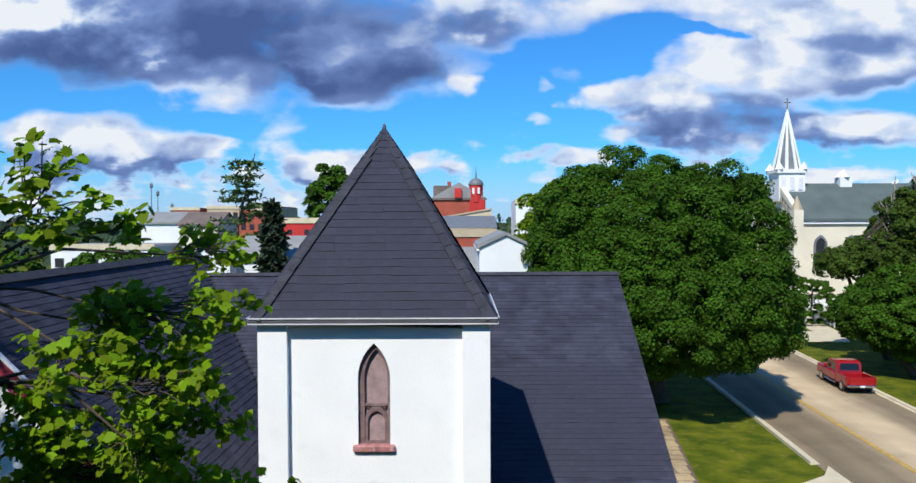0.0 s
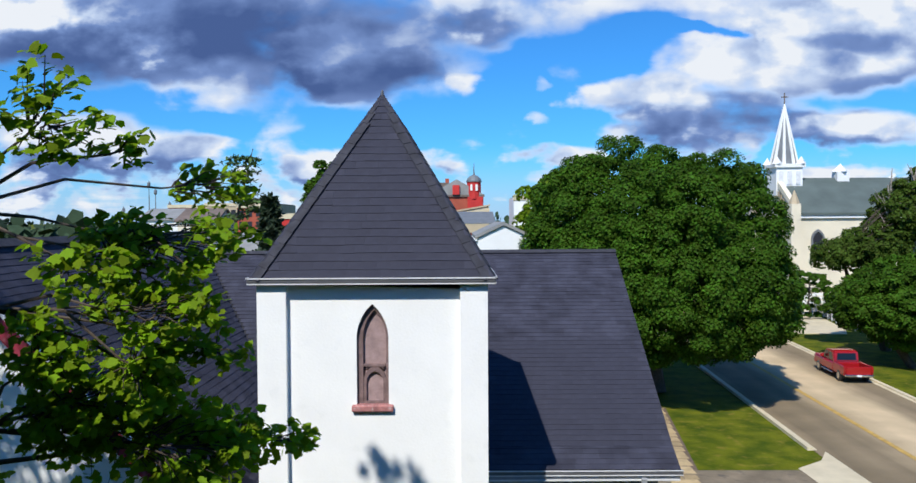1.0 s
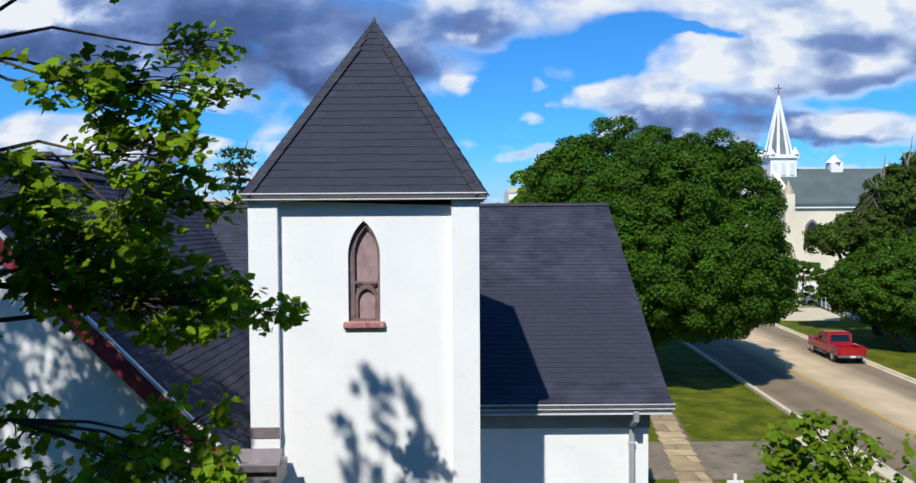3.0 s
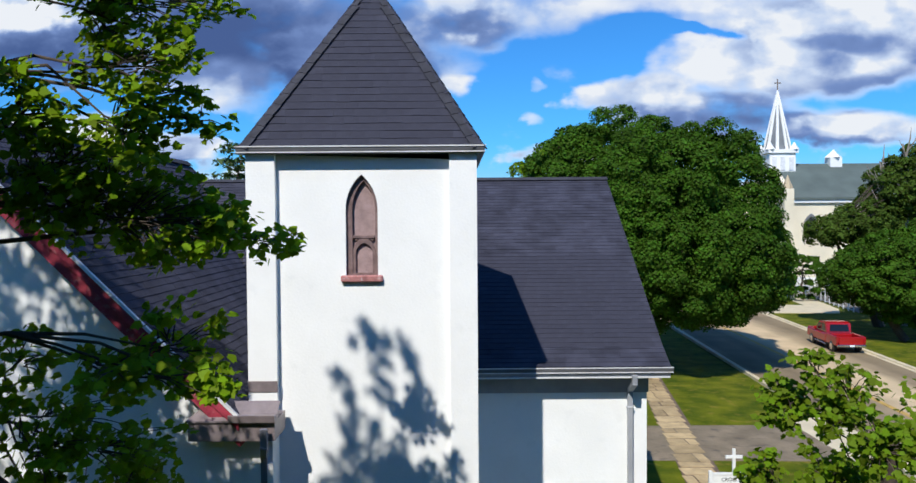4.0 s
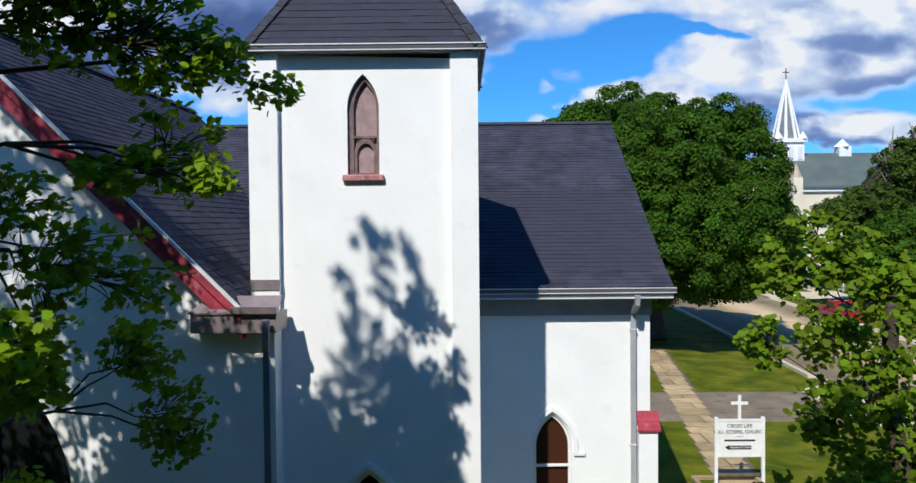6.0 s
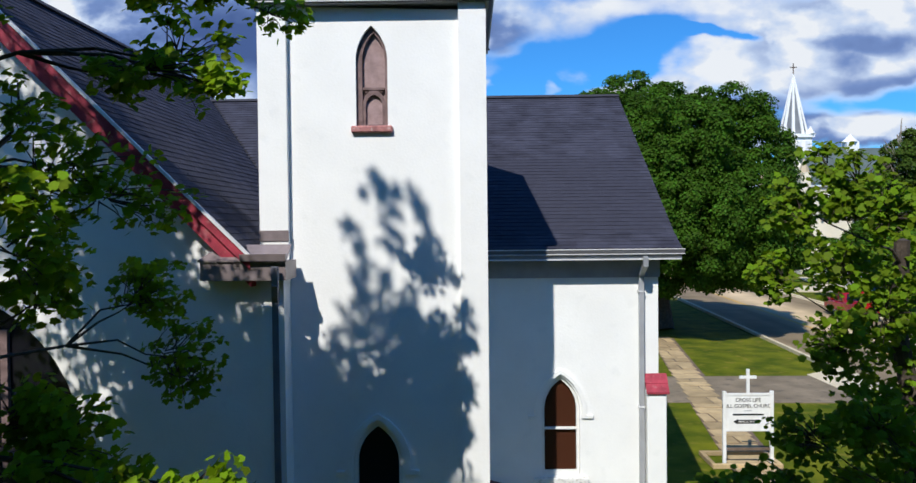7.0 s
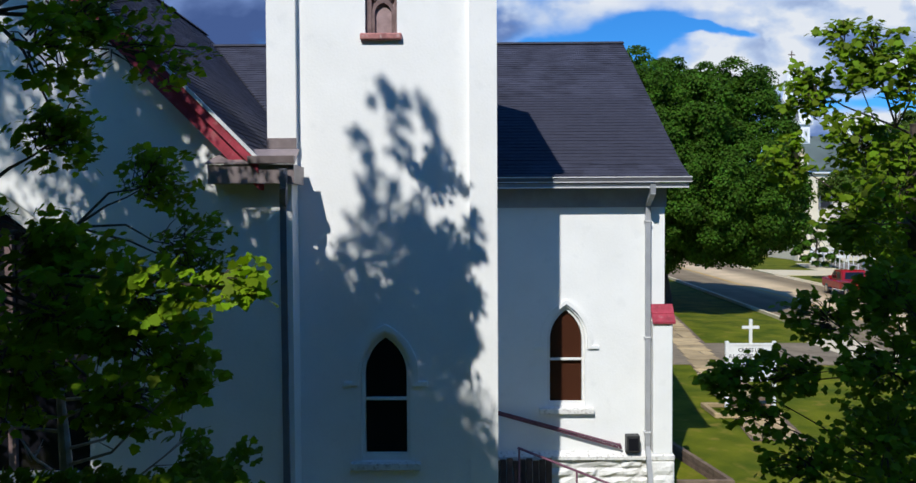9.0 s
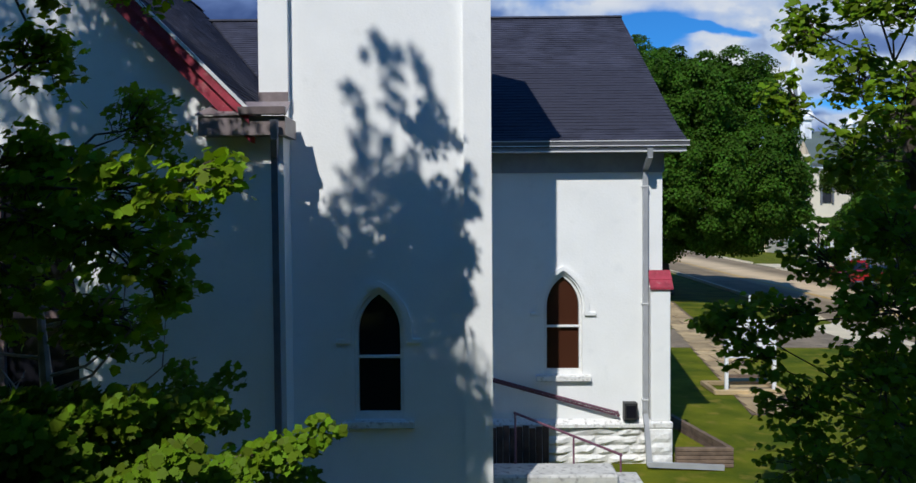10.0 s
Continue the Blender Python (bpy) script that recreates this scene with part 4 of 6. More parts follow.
def lettering(text, x, z, size, y, parent, mat="black"):
    cu = bpy.data.curves.new("lettering", "FONT")
    cu.body, cu.size, cu.align_x, cu.align_y, cu.extrude = text, size, "CENTER", "CENTER", 0.003
    tmp = bpy.data.objects.new("lettering", cu)
    scene.collection.objects.link(tmp)
    bpy.context.view_layer.update()
    me = bpy.data.meshes.new_from_object(tmp.evaluated_get(bpy.context.evaluated_depsgraph_get()))
    bpy.data.objects.remove(tmp)
    me.materials.clear()
    me.materials.append(MAT[mat])
    ob = new("lettering", me)
    ob.matrix_world = pose(x, y, z, 90, 0, 0)
    ob.parent = parent
    ob.matrix_parent_inverse = parent.matrix_world.inverted()
    return ob


lettering("CROSS LIFE", SX, 1.355, 0.105, SY - 0.022, sign)
lettering("FULL GOSPEL CHURCH", SX, 1.230, 0.105, SY - 0.022, sign)
part("text_bar", box(SX - 0.08, SX + 0.08, SY - 0.022, SY - 0.0182, 1.125, 1.14), "spout", sign)
part("text_bar", box(SX - 0.32, SX + 0.32, SY - 0.022, SY - 0.0182, 1.035, 1.070), "black", sign)
part("arrow", prism([(SX + u, SY - 0.0225, v) for u, v in ((-0.31, 0.905), (-0.22, 0.96), (-0.22, 0.945), (0.24, 0.945), (0.24, 0.865), (-0.22, 0.865), (-0.22, 0.85))], (0, 0.004, 0)), "black", sign, "black arrow panel")
lettering("PARKING IN REAR", SX + 0.01, 0.905, 0.052, SY - 0.027, sign, "white")
for u0, u1, v0, v1 in ((-0.82, 0.62, -0.30, -0.21), (-0.82, 0.62, 0.60, 0.69), (-0.82, -0.73, -0.20, 0.59), (0.53, 0.62, -0.20, 0.59)):
    part("bed_edge", box(SX + u0, SX + u1, SY + v0, SY + v1, 0, 0.10, bevel=0.012), "flag", sign, "pale stone bed edging")

# ---- pickup on the road ----
def pickup_truck(at, turn):
    """A red crew-cab pickup seen from behind: y runs forward from the rear bumper, x across."""
    t = thing("pickup_truck", at, "shiny red crew cab pickup with chrome rear bumper", "truck")
    m = pose(*at, 0, 0, turn) @ Matrix.Scale(1 / PLAN, 4)

    def piece(name, bm, mat, parent=t, label=""):
        bmesh.ops.transform(bm, matrix=m, verts=bm.verts)
        return part(name, bm, mat, parent, label)

    body = bmesh.new()
    add_box(body, -0.95, 0.95, 2.05, 5.65, 0.48, 1.08, bevel=0.07)
    add_box(body, -0.93, 0.93, 4.15, 5.62, 1.05, 1.16, bevel=0.05)
    piece("body", body, "truckred", t, "glossy red lower body and bonnet")
    for sx in (-1, 1):
        piece("bed_side", box(min(sx * 0.95, sx * 0.80), max(sx * 0.95, sx * 0.80), 0.12, 2.06, 0.50, 1.16, bevel=0.04), "truckred")
    piece("bed_floor", box(-0.80, 0.80, 0.14, 2.05, 0.62, 0.70), "lamp_black", t, "dark open cargo bed")
    piece("tailgate", box(-0.80, 0.80, 0.06, 0.15, 0.55, 1.13, bevel=0.03), "truckred")
    cab = prism([(-0.82, 2.10, 1.08), (-0.82, 4.45, 1.08), (-0.82, 3.70, 1.80), (-0.82, 2.55, 1.86), (-0.82, 2.22, 1.78)], (1.64, 0, 0))
    bmesh.ops.bevel(cab, geom=list(cab.edges), offset=0.06, segments=2, affect="EDGES")
    piece("cab", cab, "truckred", t, "red cab")
    piece("rear_window", prism([(-0.66, 2.100, 1.24), (0.66, 2.100, 1.24), (0.60, 2.178, 1.70), (-0.60, 2.178, 1.70)], (0, -0.012, 0)), "pane")
    piece("windscreen", prism([(-0.70, 4.36, 1.18), (0.70, 4.36, 1.18), (0.64, 3.80, 1.74), (-0.64, 3.80, 1.74)], (0, 0.02, 0.02)), "pane")
    for sx in (-1, 1):
        for y0, y1, y2, y3 in ((2.42, 3.10, 3.10, 2.58), (3.20, 4.10, 3.66, 3.20)):
            piece("side_window", prism([(sx * 0.815, y0, 1.20), (sx * 0.815, y1, 1.20), (sx * 0.815, y2, 1.70), (sx * 0.815, y3, 1.70)], (sx * 0.016, 0, 0)), "pane")
        piece("tail_light", box(min(sx * 0.94, sx * 0.80), max(sx * 0.94, sx * 0.80), 0.045, 0.125, 0.72, 1.10, bevel=0.015), "lens_red")
        piece("mirror", box(min(sx * 0.88, sx * 1.10), max(sx * 0.88, sx * 1.10), 3.85, 3.98, 1.18, 1.38, bevel=0.03), "truckred")
        piece("running_board", box(min(sx * 0.84, sx * 0.99), max(sx * 0.84, sx * 0.99), 2.1, 4.1, 0.36, 0.43, bevel=0.02), "chrome")
        for y in (1.05, 4.72):
            w = tube([Vector((sx * 0.68, y, 0.39)), Vector((sx * 0.72, y, 0.39)), Vector((sx * 0.92, y, 0.39)), Vector((sx * 0.96, y, 0.39))], [0.35, 0.39, 0.39, 0.35], 20)
            wheel = piece("wheel", w, "lamp_black", t, "black tyre")
            piece("rim", tube([Vector((sx * 0.955, y, 0.39)), Vector((sx * 0.972, y, 0.39))], [0.24, 0.22], 14), "chrome", wheel, "bright metal rim")
    piece("bumper", box(-0.93, 0.93, -0.06, 0.07, 0.46, 0.62, bevel=0.03), "chrome", t, "chrome rear bumper")
    piece("plate", box(-0.16, 0.16, -0.068, -0.061, 0.49, 0.60), "farwhite")


pickup_truck((19.45, 38.0, 0.02), -5.5)

# ---- flagstone walk ----
walk_thing = part("stone_walk", prism([(4.85, 14.0, -0.04), (5.90, 14.0, -0.04), (8.63, 33.5, -0.04), (7.58, 33.5, -0.04)], (0, 0, 0.052)), "timber")
tagged(walk_thing, "weathered tan flagstone walk across the lawn", "path", kind="structure")
rng_fl = np.random.default_rng(8)
y = 14.05
flag_no = 0
while y < 33.2:
    d = rng_fl.uniform(0.45, 0.85)
    x0 = 4.88 + (y - 14.0) * 0.14
    cuts = [0.03, 0.97] if rng_fl.random() < 0.45 else [0.03, rng_fl.uniform(0.35, 0.65), 0.97]
    for a, b in zip(cuts, cuts[1:]):
        bm = bmesh.new()
        z = 0.016 + rng_fl.uniform(0, 0.018)
        pts = [(x0 + a + rng_fl.uniform(0, 0.04), y + rng_fl.uniform(0, 0.04), 0.0), (x0 + b - rng_fl.uniform(0.01, 0.05), y + rng_fl.uniform(0, 0.05), 0.0),
               (x0 + b - rng_fl.uniform(0.01, 0.05), y + d - 0.03 - rng_fl.uniform(0, 0.05), 0.0), (x0 + a + rng_fl.uniform(0, 0.04), y + d - 0.03, 0.0)]
        part("flagstone", add_prism(bm, pts, (0, 0, z)), "flag", walk_thing)
    y += d


# ---- the town behind ----
def far_windows(parent, x0, x1, z0, z1, y, n, rows, w, h):
    for r in range(rows):
        for k in range(n):
            cx = x0 + (x1 - x0) * (k + 0.5) / n
            cz = z0 + (z1 - z0) * (r + 0.5) / rows
            part("window", box(cx - w / 2, cx + w / 2, y - 0.06, y + 0.1, cz - h / 2, cz + h / 2), "winddark", parent)


def flat_block(name, x0, x1, y0, y1, z1, wall, roof, label, windows=None):
    b = thing(name, ((x0 + x1) / 2, (y0 + y1) / 2, 0), label, "building")
    part("wall", box(x0, x1, y0, y1, 0, z1), wall, b)
    part("roof", box(x0 + 0.2, x1 - 0.2, y0 + 0.2, y1 - 0.2, z1 + 0.01, z1 + 0.12), roof, b)
    part("parapet", box(x0 - 0.1, x1 + 0.1, y0 - 0.12, y0 - 0.005, z1 - 0.35, z1 + 0.25), "kerb", b)
    if windows:
        far_windows(b, x0, x1, *windows[:2], y0, *windows[2:])
    return b


def gabled(name, x0, x1, y0, y1, ze, zr, wall, roof, label, across=False, over=0.3):
    """A gabled building; across: its ridge runs sideways, else its gable faces the camera."""
    b = thing(name, ((x0 + x1) / 2, (y0 + y1) / 2, 0), label, "building")
    xm, ym = (x0 + x1) / 2, (y0 + y1) / 2
    if across:
        part("wall", prism([(x0, y0, 0), (x0, y1, 0), (x0, y1, ze), (x0, ym, zr), (x0, y0, ze)], (x1 - x0, 0, 0)), wall, b)
        s = (zr - ze) / (ym - y0)
        for sg in (-1, 1):
            ye = ym + sg * (ym - y0 + over)
            part("roof", prism([(x0 - over, ym, zr + 0.05), (x0 - over, ye, ze - s * over + 0.05), (x0 - over, ye, ze - s * over + 0.25), (x0 - over, ym, zr + 0.25)], (x1 - x0 + 2 * over, 0, 0)), roof, b)
    else:
        part("wall", prism([(x0, y0, 0), (x1, y0, 0), (x1, y0, ze), (xm, y0, zr), (x0, y0, ze)], (0, y1 - y0, 0)), wall, b)
        s = (zr - ze) / (xm - x0)
        for sg in (-1, 1):
            xe = xm + sg * (xm - x0 + over)
            part("roof", prism([(xm, y0 - over, zr + 0.03), (xe, y0 - over, ze - s * over + 0.03), (xe, y0 - over, ze - s * over + 0.18), (xm, y0 - over, zr + 0.18)], (0, y1 - y0 + 2 * over, 0)), roof, b)
    return b


wh = gabled("white_house", 0.50, 2.98, 36, 44, 7.40, 7.98, "farwhite", "greyroof", "white gabled house behind the church", over=0.12)
part("gutter", box(0.36, 0.49, 35.9, 44, 7.28, 7.38), "farwhite", wh)
gabled("low_house", -1.8, 0.40, 40, 48, 5.7, 6.95, "tan", "greyroof", "low tan house with grey sheet roof", across=True)
bb = thing("brick_building", (-1.5, 100, 0), "long red brick building with dark tar roof", "building")
part("wall", box(-7.0, 3.9, 93, 108, 0, 6.68), "brick", bb)
part("fascia", box(-7.05, 3.95, 92.85, 92.99, 6.70, 7.72), "tan", bb)
part("roof", prism([(-7.1, 92.8, 7.75), (4.0, 92.8, 7.75), (4.0, 98.5, 9.15), (-7.1, 98.5, 9.15)], (0, 0, 0.12)), "steel", bb, "dark sloping roof")
far_windows(bb, -6.5, 3.5, 3.6, 5.8, 93, 6, 1, 0.7, 1.3)
sh = thing("stone_hall", (0.5, 124, 0), "pale tan stone hall with a rising parapet", "building")
part("wall", prism([(-7.0, 118, 0), (4.37, 118, 0), (4.37, 118, 9.5), (4.25, 118, 10.3), (-7.0, 118, 8.4)], (0, 12, 0)), "kerb", sh)
part("coping", prism([(-7.1, 117.8, 8.40), (4.40, 117.8, 10.34), (4.40, 117.8, 10.58), (-7.1, 117.8, 8.64)], (0, 0.6, 0)), "tan", sh)
hall = thing("brick_hall", (-0.8, 146, 0), "red brick hall with grey gable and domed turret", "building")
part("wall", box(-5.6, 4.1, 140, 152, 0, 12.65), "brick", hall)
part("cornice", box(-5.8, 4.3, 139.7, 139.98, 12.40, 12.75), "brownroof", hall)
part("front_gable", prism([(-5.75, 139.8, 12.77), (4.25, 139.8, 12.77), (-0.77, 139.8, 15.57)], (0, 9, 0)), "greyroof", hall, "pale grey gable roof")
part("rear_roof", box(-5.5, -2.2, 144, 152, 12.7, 15.2), "brownroof", hall)
part("dormer", box(-1.51, -0.25, 139.3, 144, 12.8, 14.5), "brightred", hall, "bright red dormer")
part("chimney", box(-2.9, -2.2, 145, 146, 15.2, 16.0), "brick", hall)
part("side_bay", box(1.2, 4.0, 139.5, 139.9, 10.3, 12.4), "brightred", hall)
part("turret", tube([(2.4, 140.6, 12.0), (2.4, 140.6, 15.2)], [1.28, 1.28], 12), "brightred", hall)
part("turret_band", tube([(2.4, 140.6, 15.1), (2.4, 140.6, 15.35)], [1.42, 1.42], 12), "steel", hall)
part("dome", tube([(2.4, 140.6, 15.3), (2.4, 140.6, 15.75), (2.4, 140.6, 16.15), (2.4, 140.6, 16.4)], [1.35, 1.2, 0.8, 0.2], 12), "steel", hall, "dark domed turret roof")
part("finial", tube([(2.4, 140.6, 16.3), (2.4, 140.6, 16.8), (2.4, 140.6, 18.6)], [0.2, 0.13, 0.03], 6), "steel", hall)
for dx in (-0.5, 0.45):
    part("turret_window", box(2.4 + dx - 0.2, 2.4 + dx + 0.2, 139.28, 139.5, 13.5, 14.6), "farwhite", hall)
flat_block("white_block", 6.4, 9.2, 95, 104, 11.0, "farwhite", "greyroof", "white rendered block behind trees")
flat_block("tan_block", 7.5, 12.0, 110, 118, 11.5, "tan", "greyroof", "pale tan town block", (6, 11, 5, 2, 0.7, 1.3))
flat_block("brick_block", -57.0, -51.3, 150, 165, 11.2, "brick", "brownroof", "red brick town block", (6.5, 10.7, 3, 2, 1.0, 1.2))
flat_block("tan_brick_block", -50.5, -36.0, 152, 168, 11.5, "tan", "brownroof", "long tan brick town block", (6.5, 11.0, 9, 2, 0.9, 1.1))
flat_block("dark_brick_block", -43.0, -36.5, 148, 151, 11.1, "brick", "brownroof", "dark red brick town block", (6.5, 10.7, 4, 2, 0.9, 1.1))
flat_block("red_building", -20.2, -14.6, 85, 95, 8.8, "brightred", "greyroof", "bright red painted flat roofed building", (6.6, 8.4, 3, 1, 0.5, 0.5))
gabled("grey_shed", -18.5, -11.5, 62, 70, 5.6, 7.2, "farwhite", "greyroof", "white shed with grey sheet roof", across=True)
gabled("white_cottage", -21.8, -18.4, 60, 66, 5.6, 7.1, "farwhite", "greyroof", "white cottage among trees")
gabled("cream_house", -34.0, -29.5, 92, 100, 8.2, 9.6, "cream", "brownroof", "cream house with brown roof", across=True)
gabled("grey_house", -44.0, -38.0, 105, 115, 8.4, 9.8, "farwhite", "greyroof", "pale grey house in town", across=True)
flat_block("white_store", -42.0, -31.5, 78, 86, 6.2, "farwhite", "greyroof", "long white flat roofed store", (3.5, 5.6, 6, 1, 0.9, 0.9))
for x, y, h in ((-121.0, 300, 24.0), (-118.5, 300, 21.0), (-131.0, 300, 14.0), (-113.0, 300, 16.0)):
    mast = thing("radio_mast", (x, y, 0), "thin grey steel mast on the skyline", "mast", group="skyline masts")
    part("pole", tube([(x, y, 0), (x, y, h)], [0.30, 0.12], 6), "steel", mast)
    part("tank", tube([(x, y, h - 2.5), (x, y, h - 2.0), (x, y, h - 0.8), (x, y, h - 0.4)], [0.2, 0.6, 0.6, 0.2], 8), "steel", mast)

# the steepled church across the road
far_church = thing("steepled_church", (38, 78, 0), "cream church with white steeple and green slate roof", "church")
part("nave_wall", prism([(31.6, 73, 0), (31.6, 83, 0), (31.6, 83, 8.75), (31.6, 78, 12.0), (31.6, 73, 8.75)], (24, 0, 0)), "cream", far_church)
for sg in (-1, 1):
    ye = 78 + sg * 5.4
    part("nave_roof", prism([(31.9, 78, 12.05), (31.9, ye, 8.55), (31.9, ye, 8.75), (31.9, 78, 12.3)], (24, 0, 0)), "greenroof", far_church, "grey green slate roof")
part("eaves_band", box(31.7, 55, 72.75, 72.98, 8.25, 8.55), "farwhite", far_church)
for k, x in enumerate((33.6, 36.5, 39.4, 42.3, 45.2)):
    g = gothic(x, 1.25, 5.0, 6.2, 7.2)
    fr = part("window", holed(g + gothic(x, 0.95, 5.0, 6.2, 6.95)[::-1], [], facing(72.8), (0, 0.19, 0)), "steel", far_church)
    part("pane", holed(gothic(x, 0.85, 5.05, 6.2, 6.85), [], facing(72.9), (0, 0.09, 0)), "winddark", fr)
g = [(31.45, 78 + u, v) for u, v in gothic(0, 2.6, 3.0, 5.6, 8.0)]
part("end_window", prism(g, (0.14, 0, 0)), "winddark", far_church)
for y0 in (72.7, 82.6):
    part("corner_buttress", box(31.0, 31.9, y0, y0 + 0.9, 0, 9.6), "cream", far_church)
    part("pinnacle", tube([(31.45, y0 + 0.45, 9.6), (31.45, y0 + 0.45, 9.9), (31.45, y0 + 0.45, 10.9)], [0.5, 0.42, 0.03], 6), "tan", far_church)
for sg in (-1, 1):
    part("gable_coping", prism([(31.3, 78, 12.2), (31.3, 78 + sg * 5.1, 8.9), (31.3, 78 + sg * 5.1, 9.4), (31.3, 78, 12.8)], (0.5, 0, 0)), "cream", far_church)
    for k in range(8):
        yy, zz = 78 + sg * (0.5 + k * 0.58), 11.7 - k * 0.375
        part("corbel", box(31.22, 31.3, yy - 0.13, yy + 0.13, zz - 0.6, zz - 0.05), "tan", far_church)
part("belfry", box(31.2, 33.8, 76.7, 79.3, 10.5, 13.3), "farwhite", far_church, "white boarded belfry")
for x in (31.65, 32.5, 33.35):
    part("belfry_panel", box(x - 0.22, x + 0.22, 76.62, 76.7, 11.6, 12.9), "gutter", far_church)
part("belfry_cornice", box(31.0, 34.0, 76.5, 79.5, 13.3, 13.65), "farwhite", far_church)
for x, y in ((31.3, 76.8), (33.7, 76.8), (31.3, 79.2), (33.7, 79.2)):
    part("broach", tube([(x, y, 13.65), (x, y, 14.4)], [0.55, 0.02], 4), "farwhite", far_church)
ST = Vector((32.5, 78, 19.7))
bm = bmesh.new()
ring = [(32.5 + 1.25 * math.cos(a), 78 + 1.25 * math.sin(a), 13.65) for a in [math.pi / 8 + k * math.pi / 4 for k in range(8)]]
vs = [bm.verts.new(p) for p in ring]
tp = bm.verts.new(ST)
for k in range(8):
    bm.faces.new((vs[k], vs[(k + 1) % 8], tp))
bm.faces.new(vs[::-1])
part("spire", bm, "steel", far_church, "ribbed grey spire")
for p in ring:
    part("spire_rib", tube([Vector(p), Vector(p).lerp(ST, 0.98)], [0.17, 0.09], 5), "farwhite", far_church)
part("spire_tip", tube([ST - Vector((0, 0, 1.6)), ST + Vector((0, 0, 0.1))], [0.30, 0.05], 8), "farwhite", far_church)
part("cross_upright", tube([ST, ST + Vector((0, 0, 1.15))], [0.06, 0.06], 5), "brownroof", far_church)
part("cross_arm", tube([ST + Vector((-0.33, 0, 0.75)), ST + Vector((0.33, 0, 0.75))], [0.06, 0.06], 5), "brownroof", far_church)
cup = part("roof_vent", box(37.6, 38.8, 77.4, 78.6, 11.6, 12.9), "farwhite", far_church)
part("vent_roof", tube([(38.2, 78, 12.9), (38.2, 78, 13.2), (38.2, 78, 13.7)], [0.95, 0.6, 0.03], 4), "farwhite", far_church)
part("roof_stack", prism([(42.5, 77.9, 11.8), (43.6, 77.9, 12.7), (43.8, 77.9, 12.5), (42.9, 77.9, 11.7)], (0, 0.4, 0)), "farwhite", far_church)

# white fence beyond the side pavement
fence = thing("paddock_fence", (33.0, 71.0, 0), "low white board fence by the far pavement", "fence")
for k in range(4):
    x = 31.4 + k * 1.1
    part("post", box(x - 0.07, x + 0.07, 70.9, 71.04, 0, 1.35), "farwhite", fence)
for z in (0.40, 0.75, 1.10):
    part("board", box(31.3, 34.8, 70.84, 70.9, z, z + 0.22), "farwhite", fence)
wire = thing("wire_fence", (29.5, 62.0, 0), "grey wire mesh fence on steel posts", "fence")
for k in range(14):
    x, y = 30.8 - k * 0.19, 69.2 - k * 1.1
    part("post", tube([(x, y, 0), (x, y, 1.5)], [0.04, 0.04], 6), "gutter", wire)
for z in (0.15, 0.5, 0.85, 1.2, 1.48):
    part("wire", tube([(30.8, 69.2, z), (28.33, 54.9, z)], [0.018, 0.018], 5), "gutter", wire)
lot = part("parking_lot", prism([(28.7, 54.9, -0.05), (60, 54.9, -0.05), (60, 70, -0.05), (31.2, 70, -0.05)], (0, 0, 0.066)), "asphalt")
tagged(lot, "grey asphalt parking area behind the fence", "parking lot", kind="structure")


def woods(name, seed, n, y0, y1, lo, hi, size, label):
    """Far treetops as one mass of leafy clumps, thinning out to the horizon."""
    rng = np.random.default_rng(seed)
    yy = y0 + (y1 - y0) * rng.random(n) ** 1.6
    xx = rng.uniform(-0.85, 0.85, n) * yy
    clump = np.array([noise.noise(Vector((x * 0.02, y * 0.02, 3))) for x, y in zip(xx, yy)])
    keep = clump > -0.15
    xx, yy, clump = xx[keep], yy[keep], clump[keep]
    m = len(xx)
    reps = 9
    P = np.stack([np.repeat(xx, reps) + rng.normal(0, 2.2, m * reps), np.repeat(yy, reps) + rng.normal(0, 2.2, m * reps), np.repeat(rng.uniform(lo, hi, m) * (0.7 + clump), reps) * rng.uniform(0.15, 1.0, m * reps)], 1)
    d = rng.normal(0, 1, (m * reps, 3)) + np.array([0, -0.3, 0.7])
    me = leaves(P, size * rng.uniform(0.6, 1.3, m * reps), d, TUFT, rng)
    me.name = name
    me.materials.append(MAT["fargreen"])
    tagged(new(name, me), label, "woods", kind="stuff")


woods("distant_trees", 31, 900, 170, 900, 6, 10, 3.2, "distant dark green tree cover round the town")
woods("town_trees", 32, 420, 105, 240, 4.0, 7.5, 1.3, "mixed green trees between the town houses")


# ---- trees ----
def jitter_path(p, q, n, amount, rng):
    p, q = np.array(p, float), np.array(q, float)
    pts = [p + (q - p) * i / n for i in range(n + 1)]
    for i in range(1, n):
        pts[i] = pts[i] + rng.normal(0, amount, 3)
    return [Vector(v) for v in pts]


